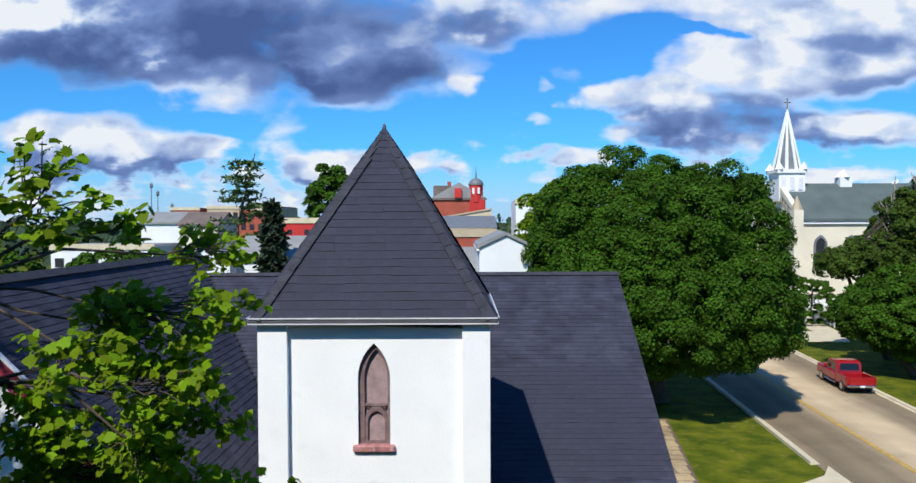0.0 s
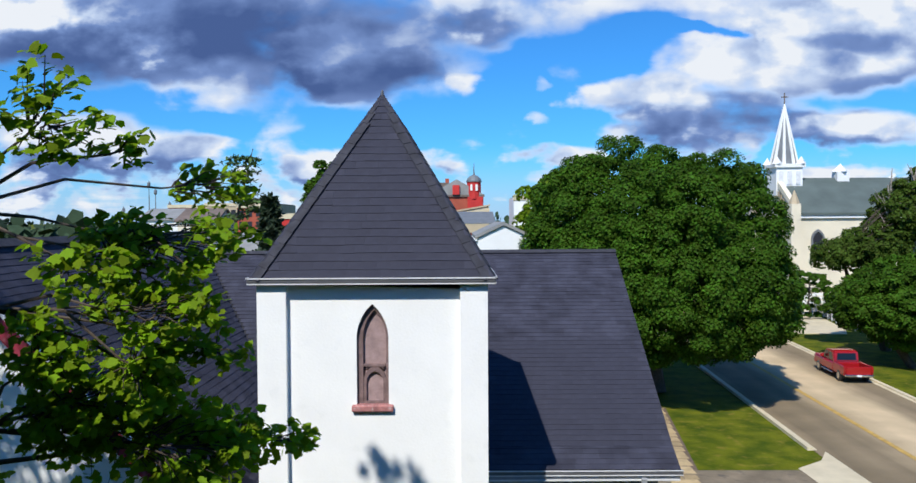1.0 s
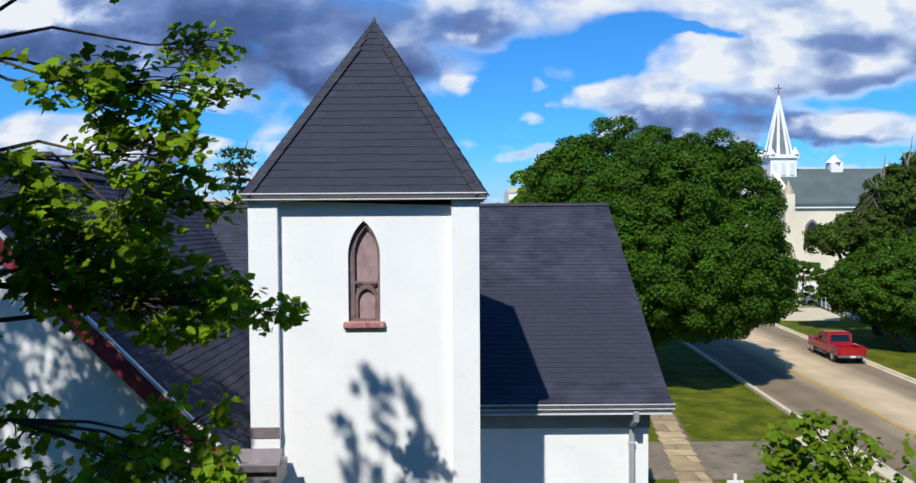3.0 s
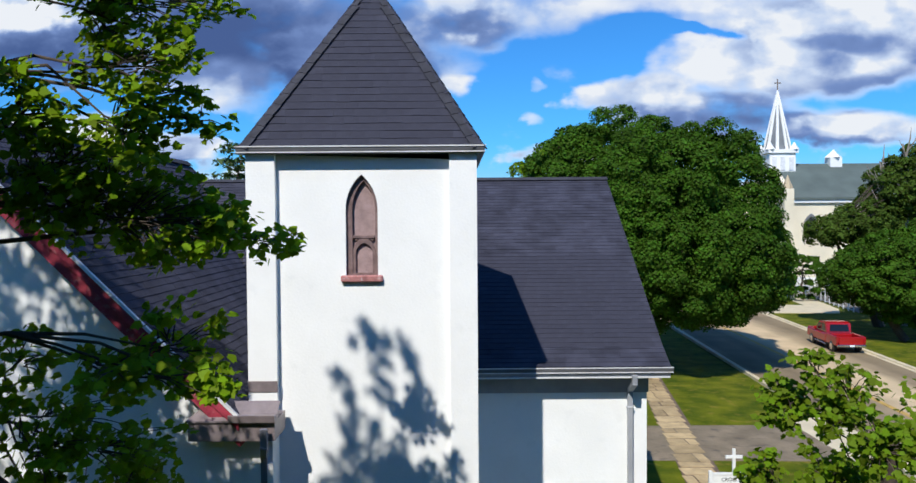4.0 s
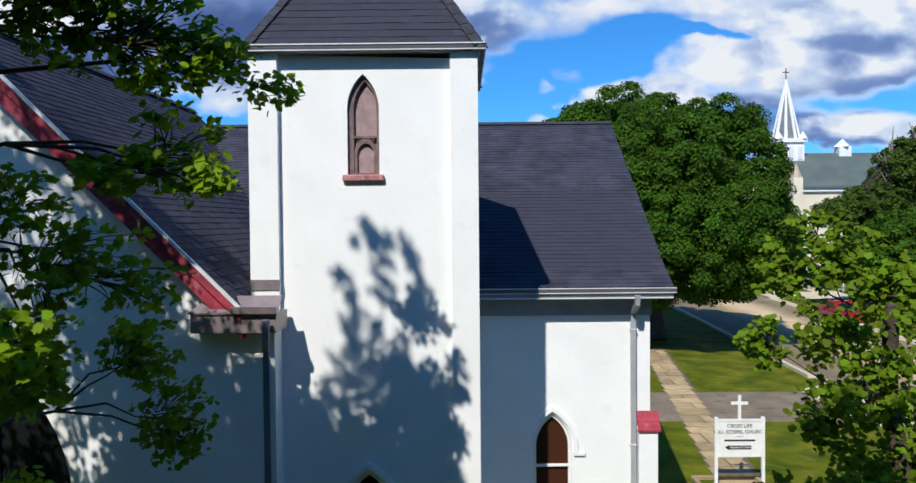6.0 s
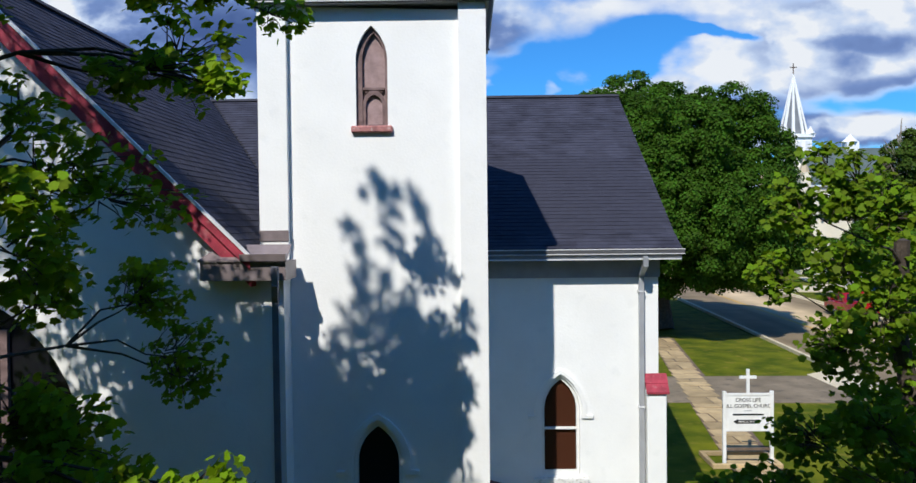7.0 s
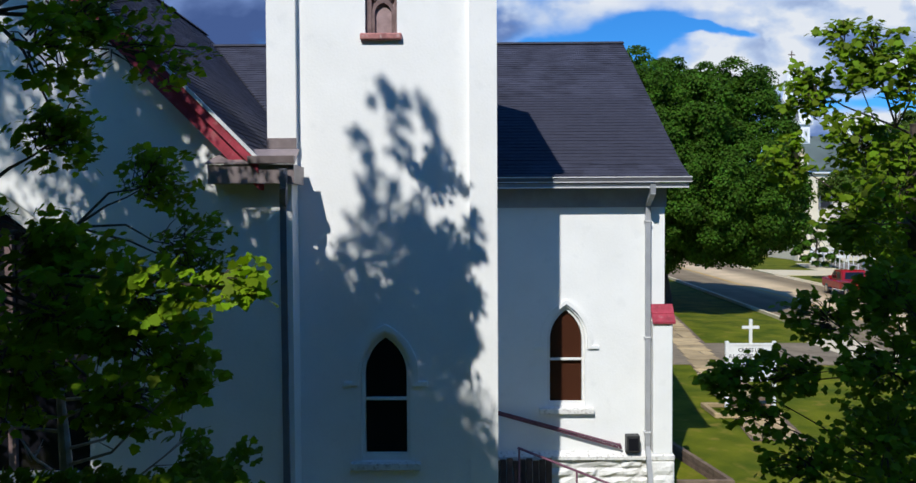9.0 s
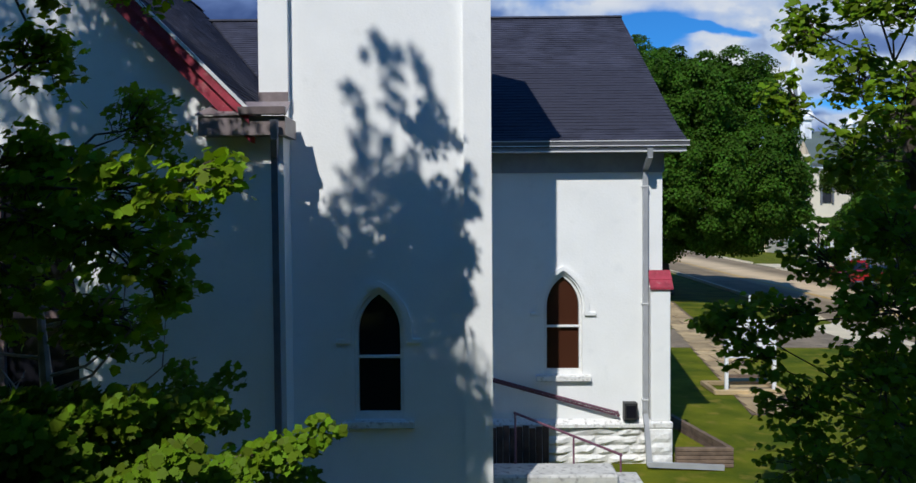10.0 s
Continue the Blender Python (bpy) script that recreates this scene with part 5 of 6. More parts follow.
def limb_tree(name, base, fork, limbs, leaf, leaf_size, per_m, label, seed, trunk_r=0.16, twig=0.55, mat="bark", twigs=8.0, droop=0.15):
    """A tree with a few named limbs: each goes from the trunk to a tip, with leafy twigs on its outer part.
    limbs: (height on the trunk, tip x, tip y, tip z, leafiness)."""
    rng = np.random.default_rng(seed)
    tree = thing(name, base, label, "tree")
    base, fork = Vector(base), Vector(fork)
    trunk_pts = jitter_path(base, fork, 6, 0.04, rng)
    part("trunk", tube(trunk_pts, [trunk_r * (1.25 - 0.75 * i / 6) for i in range(7)], 10), mat, tree)
    pts, nrm = [], []

    def clump(c, d, m, r):
        for q in range(m):
            o = Vector(rng.normal(0, 1, 3)).normalized() * r * rng.random() ** 0.4
            o.z *= 0.62
            pts.append(c + o), nrm.append(Vector((d.x * 0.3 - 0.2 + o.x / r * 0.4, d.y * 0.3 - 0.60 + o.y / r * 0.4, 0.85)))

    for h, tx, ty, tz, leafy in limbs:
        start = base.lerp(fork, h)
        tip = Vector((tx, ty, tz))
        length = (tip - start).length
        mid = start.lerp(tip, 0.5) + Vector((0, 0, 0.12 * length))
        path = [start, start.lerp(mid, 0.5), mid, mid.lerp(tip, 0.5) + Vector((0, 0, 0.03 * length)), tip]
        path = [p + Vector(rng.normal(0, 0.02 * length, 3)) if 0 < i < 4 else p for i, p in enumerate(path)]
        r0 = trunk_r * 0.30 * min(1.0, length / 2.6)
        bm = tube(path, [r0, r0 * 0.75, r0 * 0.5, r0 * 0.3, r0 * 0.12], 7)
        for k in range(max(4, int(min(length, 3.0) * twigs * leafy))):
            s = (0.62 + 0.38 * rng.random() ** 0.7) * 4 if length > 2.2 else (0.35 + 0.65 * rng.random() ** 0.7) * 4
            if leafy <= 0.85:
                s = (0.74 + 0.26 * rng.random() ** 0.8) * 4
            i = min(3, int(s))
            o = path[i].lerp(path[i + 1], s - i)
            d = Vector(rng.normal(0, 1, 3))
            d.z = d.z * 0.45 - droop
            d = (d.normalized() + (tip - start).normalized() * 0.5).normalized()
            ln = twig * (0.4 + 0.8 * rng.random()) * (1.0 if leafy > 0.85 else 0.66)
            e = o + d * ln
            add_tube(bm, [o, o.lerp(e, 0.5) + Vector((0, 0, 0.03)), e], [0.009, 0.006, 0.003], 4)
            for g in (0.45, 0.72, 1.0):
                spray = (0.13, 1.0) if leafy > 0.85 else (0.12, 1.15)
                clump(o.lerp(e, g) + Vector(rng.normal(0, 0.03, 3)), d, max(3, int(per_m * ln * leafy * 0.33 * spray[1])), spray[0])
        part("limb", bm, mat, tree)
    P, Nn = np.array(pts), np.array(nrm)
    crown_part("crown", leaves(P, leaf_size * rng.uniform(0.65, 1.25, len(P)), Nn, LEAF, rng), leaf, tree, "broad lobed green leaves")
    return tree


def lobed_tree(name, base, lobes, n, leaf, leaf_size, label, seed, clump, trunk_r, fill=0.28):
    """A dense crown grown together from several rounded lobes (centre and radii of each), every lobe covered with leafy clumps."""
    rng = np.random.default_rng(seed)
    tree = thing(name, base, label, "tree")
    b = Vector(base)
    L = np.array(lobes, float)
    top = Vector((L[0][0], L[0][1], L[0][2] + L[0][5] * 0.3))
    part("trunk", tube(jitter_path(b, top, 6, 0.10, rng), [trunk_r * (1.25 - 0.17 * i) for i in range(7)], 10), "bark", tree)
    cent, norm = [], []
    for i, (cx, cy, cz, rx, ry, rz) in enumerate(L):
        area = 4.2 * (rx * ry + ry * rz + rx * rz)
        m = int(area / (3.0 * clump[0] * clump[1]))
        kk = np.arange(m) + 0.5
        ph, zz = kk * 2.399963 + i, 1 - 2 * kk / m
        rr = np.sqrt(1 - zz ** 2)
        d = np.stack([rr * np.cos(ph), rr * np.sin(ph), zz], 1) + rng.normal(0, 0.07, (m, 3))
        d /= np.linalg.norm(d, axis=1)[:, None]
        p = L[i, :3] + d * L[i, 3:] * rng.uniform(0.76, 1.0, m)[:, None]
        inside = np.zeros(m, bool)
        for j, other in enumerate(L):
            if j != i:
                inside |= np.sum(((p - other[:3]) / (other[3:] * 0.86)) ** 2, 1) < 1
        cent.append(p[~inside]), norm.append(d[~inside])
        part("limb", tube(jitter_path(b.lerp(top, 0.25 + 0.5 * rng.random()), L[i, :3] + L[i, 3:] * np.array([0.2, -0.3, 0.4]), 4, 0.15, rng), [trunk_r * f for f in (0.5, 0.4, 0.28, 0.18, 0.08)], 6), "bark", tree)
    cent, norm = np.concatenate(cent), np.concatenate(norm)
    m = len(cent)
    cr = rng.uniform(*clump, m)
    for i in range(0, m, max(1, m // 30)):
        o = L[i % len(L), :3]
        part("twig", tube([Vector(o), Vector((o + cent[i]) / 2) + Vector((0, 0, 0.2)), Vector(cent[i])], [trunk_r * 0.14, trunk_r * 0.09, 0.012], 5), "bark", tree)
    which = rng.choice(m, n, p=cr ** 2 / np.sum(cr ** 2))
    d = rng.normal(0, 1, (n, 3)) + norm[which] * 0.9 + np.array([0, 0, 0.35])
    d /= np.linalg.norm(d, axis=1)[:, None]
    P = cent[which] + d * (cr[which] * rng.uniform(0.30, 1.12, n) ** 0.5)[:, None] * np.array([1.0, 1.0, 0.80])
    q = int(n * fill)
    g = rng.normal(0, 1, (q, 3))
    g /= np.linalg.norm(g, axis=1)[:, None]
    w = rng.choice(len(L), q, p=L[:, 3] ** 2 / np.sum(L[:, 3] ** 2))
    Q = L[w, :3] + g * L[w, 3:] * rng.uniform(0.50, 0.76, q)[:, None]
    P, d = np.concatenate([P, Q]), np.concatenate([d, g])
    crown_part("crown", leaves(P, leaf_size * rng.uniform(0.6, 1.3, n + q), d + np.array([0, 0, 0.35]), TUFT, rng), leaf, tree)
    return tree


def dome_tree(name, base, height, rx, ry, n, leaf, leaf_size, label, seed, low=0.18, lumps=70, mat="bark", trunk_r=0.3, lump=(0.15, 0.24), fill=0, stray=0.07, dome=0.30):
    """A broad crown of many leafy clumps over a trunk, seen from further off."""
    rng = np.random.default_rng(seed)
    tree = thing(name, base, label, "tree")
    b = Vector(base)
    top = b + Vector((0, 0, height * 0.72))
    part("trunk", tube(jitter_path(b, top, 5, 0.08, rng), [trunk_r * (1.2 - 0.19 * i) for i in range(6)], 9), mat, tree)
    cz, hz = height * (1 + low) / 2, height * (1 - low) / 2
    # clumps spread evenly over the crown, each a little astray
    kk = np.arange(lumps) + 0.5
    ph, zz = kk * 2.399963, 1 - 2 * kk / lumps
    rr = np.sqrt(1 - zz ** 2)
    dirs = np.stack([rr * np.cos(ph), rr * np.sin(ph), zz], 1) + rng.normal(0, stray, (lumps, 3))
    dirs /= np.linalg.norm(dirs, axis=1)[:, None]
    rad = rng.uniform(0.74, 0.94, lumps)
    flat = np.sqrt(np.clip(1 - dirs[:, 2] ** 2, 0.02, 1))
    dirs[:, :2] *= np.where(dirs[:, 2] < 0, flat ** -0.6, flat ** -dome)[:, None]
    wide = 1.0 - 0.10 * np.clip(dirs[:, 2], 0, 1)
    cent = np.stack([dirs[:, 0] * rx * rad * wide, dirs[:, 1] * ry * rad * wide, dirs[:, 2] * hz * rad + cz], 1) + np.array(base)
    for i in range(0, lumps, max(3, lumps // 16)):
        s = b.lerp(top, 0.35 + 0.6 * rng.random())
        part("limb", tube([s, s.lerp(Vector(cent[i]), 0.5) + Vector((0, 0, 0.25)), Vector(cent[i])], [trunk_r * 0.34, trunk_r * 0.2, trunk_r * 0.06], 5), mat, tree)
    lr = rng.uniform(*lump, lumps) * (rx + hz) / 2
    which = rng.choice(lumps, n, p=lr ** 2 / np.sum(lr ** 2))
    d = rng.normal(0, 1, (n, 3))
    d /= np.linalg.norm(d, axis=1)[:, None]
    d[:, 2] = np.where(d[:, 2] < -0.3, -d[:, 2], d[:, 2])
    P = cent[which] + d * (lr[which] * rng.uniform(0.55, 1.08, n) ** 0.6)[:, None] * np.array([1.05, 1.05, 0.85])
    if fill:
        # leaves inside the crown close it between the clumps
        g = rng.normal(0, 1, (fill, 3))
        g /= np.linalg.norm(g, axis=1)[:, None]
        fl = np.sqrt(np.clip(1 - g[:, 2] ** 2, 0.02, 1))
        g[:, :2] *= np.where(g[:, 2] < 0, fl ** -0.6, fl ** -dome)[:, None]
        Q = g * np.array([rx, ry, hz]) * rng.uniform(0.70, 0.93, fill)[:, None] + np.array([0, 0, cz]) + np.array(base)
        P, d, n = np.concatenate([P, Q]), np.concatenate([d, g]), n + fill
    crown_part("crown", leaves(P, leaf_size * rng.uniform(0.6, 1.3, n), d + np.array([0, 0, 0.55]), TUFT, rng), leaf, tree)
    return tree


class SprayTree:
    """A tree whose limbs each carry a few flat sprays of leaves: (x, y, z, half width, half height) in the plan."""

    def __init__(self, name, base, fork, label, seed, trunk_r, leaf, leaf_size, mat="bark"):
        self.rng = np.random.default_rng(seed)
        self.tree = thing(name, base, label, "tree")
        self.base, self.fork, self.r = Vector(base), Vector(fork), trunk_r
        self.leaf, self.size, self.mat = leaf, leaf_size, mat
        self.pts, self.nrm = [], []
        part("trunk", tube(jitter_path(base, fork, 6, 0.04, self.rng), [trunk_r * (1.25 - 0.10 * i) for i in range(7)], 10), mat, self.tree)

    def clump(self, c, m, r):
        rng = self.rng
        for q in range(m):
            o = Vector(rng.normal(0, 1, 3)).normalized() * r * rng.random() ** 0.45
            o.z *= 0.6
            self.pts.append(c + o)
            self.nrm.append(Vector((o.x / r * 0.5 - 0.15, o.y / r * 0.5 - 0.45, 0.85)))

    def bough(self, height, elbow, sprays, density=1.0):
        """A limb from the trunk over an elbow, branching to its sprays; each spray is a fan of leafy twigs."""
        rng = self.rng
        start, elbow = self.base.lerp(self.fork, height), Vector(elbow)
        bm = tube([start, start.lerp(elbow, 0.5) + Vector((0, 0, 0.06)), elbow], [self.r * 0.17, self.r * 0.12, self.r * 0.085], 7)
        for x, y, z, rx, rz in sprays:
            c = Vector((x, y, z))
            root = c + (elbow - c).normalized() * rx * 0.9
            mid = elbow.lerp(root, 0.55) + Vector(rng.normal(0, 0.04, 3)) + Vector((0, 0, 0.05))
            add_tube(bm, [elbow, mid, root, c], [self.r * 0.09, self.r * 0.065, self.r * 0.045, 0.005], 6)
            n = max(4, int(76 * density * (rx + 0.06) * (rz + 0.06) * 4))
            for k in range(n):
                a, f = rng.uniform(0, 2 * math.pi), math.sqrt(rng.random())
                e = c + Vector((rx * f * math.cos(a), rng.normal(0, 0.42) * (rx + rz) * 0.5, rz * f * math.sin(a)))
                o = root.lerp(c, rng.random()).lerp(e, 0.25)
                add_tube(bm, [o, o.lerp(e, 0.5) + Vector((0, 0, 0.02)), e], [0.006, 0.004, 0.002], 4)
                self.clump(e, int(rng.integers(6, 12)), 0.10)
        part("limb", bm, self.mat, self.tree)

    def garland(self, height, pts, r, leaves_at=7):
        """A long thin limb with leaves all along its outer course."""
        rng = self.rng
        start = self.base.lerp(self.fork, height)
        path = [start, start.lerp(Vector(pts[0]), 0.5) + Vector((-0.2, -0.2, 0))] + [Vector(p) for p in pts]
        part("limb", tube(path, [max(0.006, 0.030 - 0.026 * i / (len(path) - 1)) for i in range(len(path))], 6), self.mat, self.tree)
        for a, b in zip(path[2:], path[3:]):
            for k in range(max(2, int((b - a).length / 0.055))):
                c = a.lerp(b, rng.random()) + Vector(rng.normal(0, r, 3))
                self.clump(c, int(rng.integers(4, leaves_at + 4)), 0.075)

    def crown(self, centre, radii, n, elbow=0.8):
        """Leafy clumps that fill a part of the crown."""
        rng = self.rng
        bm = bmesh.new()
        root = self.base.lerp(self.fork, elbow)
        for k in range(n):
            d = Vector(rng.normal(0, 1, 3)).normalized()
            r = rng.uniform(0.3, 1.0)
            o = Vector([centre[i] + d[i] * radii[i] * r for i in range(3)])
            if k % 14 == 0:
                c = Vector(centre)
                add_tube(bm, [root, root.lerp(c, 0.7), c.lerp(o, 0.4), o], [0.030, 0.022, 0.012, 0.004], 5)
            self.clump(o, 24, 0.25)
        part("limb", bm, self.mat, self.tree)

    def finish(self):
        P, Nn = np.array(self.pts), np.array(self.nrm)
        crown_part("crown", leaves(P, self.size * self.rng.uniform(0.65, 1.25, len(P)), Nn, LEAF, self.rng), self.leaf, self.tree, "broad lobed green leaves")


maple = SprayTree("maple_tree", (-5.4, 5.2, 0), (-5.1, 4.9, 8.4), "leafy green maple with spreading limbs beside church", 3, 0.16, "leaf", 0.062)
# upper limbs, in the sun
maple.bough(0.97, (-3.3, 4.5, 8.35), [(-2.49, 4.05, 8.85, 0.24, 0.29), (-2.21, 4.30, 8.68, 0.10, 0.08), (-2.07, 5.20, 8.53, 0.30, 0.16), (-2.14, 4.75, 8.15, 0.47, 0.23), (-2.27, 3.90, 8.05, 0.21, 0.12), (-2.32, 4.70, 8.03, 0.28, 0.29)])
maple.bough(0.90, (-3.2, 4.7, 7.75), [(-2.12, 4.60, 7.74, 0.39, 0.18), (-2.20, 4.60, 7.38, 0.22, 0.22), (-2.58, 4.85, 7.75, 0.14, 0.13), (-2.18, 4.90, 7.61, 0.22, 0.30), (-1.90, 4.95, 7.45, 0.16, 0.13), (-2.18, 4.70, 7.30, 0.11, 0.25)], 0.85)
# the shaded mass before the wing's roof, with a lit tip towards the tower
maple.bough(0.78, (-3.4, 4.9, 6.95), [(-2.88, 4.90, 7.11, 0.29, 0.39), (-2.50, 5.10, 6.95, 0.36, 0.42), (-1.98, 5.10, 6.76, 0.33, 0.20), (-2.63, 4.80, 7.21, 0.32, 0.24), (-2.16, 5.00, 6.81, 0.42, 0.32), (-2.84, 4.60, 7.52, 0.24, 0.30)], 1.15)
maple.bough(0.76, (-2.2, 5.2, 6.80), [(-1.66, 5.75, 6.65, 0.20, 0.11), (-1.86, 5.30, 6.77, 0.18, 0.16)], 1.1)
maple.bough(0.66, (-3.0, 4.6, 6.15), [(-1.90, 4.50, 6.06, 0.26, 0.27), (-2.35, 4.50, 5.96, 0.20, 0.14), (-1.94, 4.25, 5.95, 0.38, 0.12), (-1.68, 4.30, 5.89, 0.15, 0.10)], 0.95)
# lower limbs, mostly in shade
maple.bough(0.60, (-3.6, 5.1, 5.5), [(-3.42, 5.60, 5.87, 0.19, 0.26), (-2.93, 4.90, 5.29, 0.27, 0.42), (-2.61, 5.20, 5.24, 0.40, 0.22), (-3.00, 4.60, 5.83, 0.18, 0.17), (-2.83, 5.20, 5.50, 0.36, 0.22), (-3.34, 5.60, 4.75, 0.20, 0.30)], 0.72)
maple.bough(0.58, (-3.0, 3.7, 5.1), [(-2.03, 3.00, 5.17, 0.15, 0.17), (-2.41, 3.60, 4.93, 0.17, 0.18)], 0.9)
maple.bough(0.45, (-3.75, 6.5, 4.05), [(-3.19, 6.90, 4.47, 0.34, 0.32), (-2.94, 7.00, 3.85, 0.35, 0.36), (-2.87, 7.10, 3.62, 0.20, 0.20), (-3.14, 6.80, 4.50, 0.24, 0.25)], 0.9)
maple.bough(0.38, (-3.4, 4.4, 3.75), [(-2.87, 4.40, 3.95, 0.22, 0.26), (-2.52, 4.00, 3.60, 0.32, 0.24), (-1.90, 3.60, 3.74, 0.24, 0.16), (-1.53, 3.60, 3.78, 0.16, 0.11), (-2.09, 4.00, 3.48, 0.38, 0.22), (-1.92, 4.10, 3.25, 0.15, 0.15), (-2.46, 4.60, 2.95, 0.32, 0.24)], 1.4)
maple.bough(0.42, (-3.6, 4.8, 4.2), [(-3.03, 4.90, 4.64, 0.22, 0.22), (-2.65, 4.40, 3.75, 0.30, 0.30), (-3.05, 4.5, 3.2, 0.3, 0.3)], 1.6)
# the high boughs out towards the road, whose shade falls on the tower
YH = 2.16
maple.garland(1.0, [(x, YH, z) for x, z in ((-4.45, 10.9), (-4.15, 11.45), (-4.0, 11.95), (-4.02, 12.3), (-4.16, 12.62))], 0.07)
maple.garland(1.0, [(x, YH, z) for x, z in ((-4.3, 10.9), (-3.8, 11.5), (-3.62, 12.2), (-3.72, 12.75), (-3.84, 12.96))], 0.06, 4)
maple.garland(1.0, [(x, YH, z) for x, z in ((-4.2, 10.8), (-3.6, 11.35), (-3.32, 11.75), (-3.22, 12.15), (-3.24, 12.5), (-3.38, 12.78), (-3.6, 12.9), (-3.85, 12.94), (-4.02, 12.86))], 0.055, 10)
maple.garland(1.0, [(x, YH, z) for x, z in ((-4.2, 10.6), (-3.5, 11.1), (-3.05, 11.35), (-2.80, 11.5))], 0.10, 8)
maple.bough(1.0, (-4.4, 2.4, 10.2), [(-3.72, 2.16, 11.45, 0.24, 0.14), (-4.45, 2.16, 10.95, 0.18, 0.16), (-4.75, 2.2, 10.5, 0.30, 0.30)], 0.8)
for centre, radii, n in (((-3.95, 1.9, 8.6), (1.25, 1.1, 1.6), 330), ((-4.6, 2.5, 7.0), (2.2, 2.1, 2.3), 1000), ((-3.5, 1.8, 6.7), (1.0, 0.7, 0.8), 130), ((-3.85, 4.4, 7.65), (0.55, 0.7, 0.9), 150), ((-3.5, 3.8, 7.8), (0.55, 0.5, 0.8), 120),
                         ((-4.55, 5.0, 6.4), (1.1, 0.9, 1.6), 300), ((-5.2, 5.2, 7.9), (0.8, 0.7, 0.9), 80), ((-4.9, 5.0, 9.1), (0.9, 0.7, 0.9), 85), ((-3.2, 1.9, 9.1), (0.55, 0.6, 0.8), 90), ((-5.6, 4.7, 5.2), (1.5, 1.6, 2.4), 400), ((-6.0, 5.6, 2.6), (1.4, 1.5, 1.6), 200), ((-7.0, 2.9, 11.6), (1.4, 1.5, 1.5), 140), ((-3.75, 0.8, 7.4), (0.85, 0.6, 1.0), 330)):
    maple.crown(centre, radii, n)
maple.finish()
young = SprayTree("young_maple_tree", (3.9, 6.9, 0), (3.5, 6.6, 4.9), "young green maple in front of the lawn", 5, 0.10, "leaf_mid", 0.058)
young.bough(0.95, (3.2, 6.4, 4.85), [(2.54, 6.70, 5.27, 0.17, 0.19), (2.67, 6.30, 5.58, 0.12, 0.15), (2.86, 6.10, 5.41, 0.20, 0.21), (3.11, 5.60, 5.20, 0.16, 0.15), (2.86, 5.60, 5.10, 0.24, 0.27)], 1.3)
young.bough(0.80, (3.2, 6.4, 4.05), [(2.58, 6.60, 5.16, 0.22, 0.18), (2.39, 6.60, 4.58, 0.21, 0.20), (2.72, 6.10, 5.27, 0.21, 0.21), (2.68, 6.10, 4.71, 0.26, 0.25), (2.88, 5.70, 4.41, 0.28, 0.27), (2.70, 6.10, 4.07, 0.24, 0.27)], 1.45)
young.bough(0.50, (3.3, 6.4, 2.80), [(2.54, 6.30, 3.30, 0.27, 0.22), (2.87, 5.80, 3.53, 0.35, 0.30), (2.28, 6.50, 2.77, 0.37, 0.20), (1.81, 6.60, 2.68, 0.19, 0.13), (2.86, 5.90, 2.93, 0.42, 0.24)], 1.5)
young.bough(0.32, (3.2, 6.3, 1.90), [(1.93, 6.60, 2.73, 0.23, 0.16), (2.02, 6.40, 2.46, 0.23, 0.19), (2.32, 6.10, 2.11, 0.30, 0.29), (2.80, 5.80, 2.40, 0.36, 0.31), (2.26, 5.90, 1.69, 0.35, 0.26), (2.78, 5.60, 1.76, 0.35, 0.30)], 1.1)
for centre, radii, n in (((3.9, 6.8, 3.6), (0.9, 0.5, 1.7), 150), ((3.7, 6.7, 1.9), (0.9, 0.5, 0.9), 130)):
    young.crown(centre, radii, n, 0.5)
young.finish()
SHRUB_LIMBS = [(0.9, -2.7, 4.2, 2.60, 1.3), (0.9, -2.1, 4.3, 2.55, 1.3), (0.8, -1.5, 4.3, 2.25, 0.9), (0.9, -2.4, 3.7, 2.45, 1.3), (0.8, -1.9, 3.7, 2.3, 1.2), (0.8, -3.0, 3.6, 2.3, 1.3), (0.8, -2.6, 3.3, 2.2, 1.2), (0.9, -2.0, 4.9, 2.35, 1.2)]
limb_tree("maple_sapling", (-2.3, 4.4, 0), (-2.3, 4.2, 2.2), SHRUB_LIMBS, "leaf_low", 0.052, 380, "low bright green maple sapling in the sun", 6, trunk_r=0.05, twig=0.42, twigs=12.0)


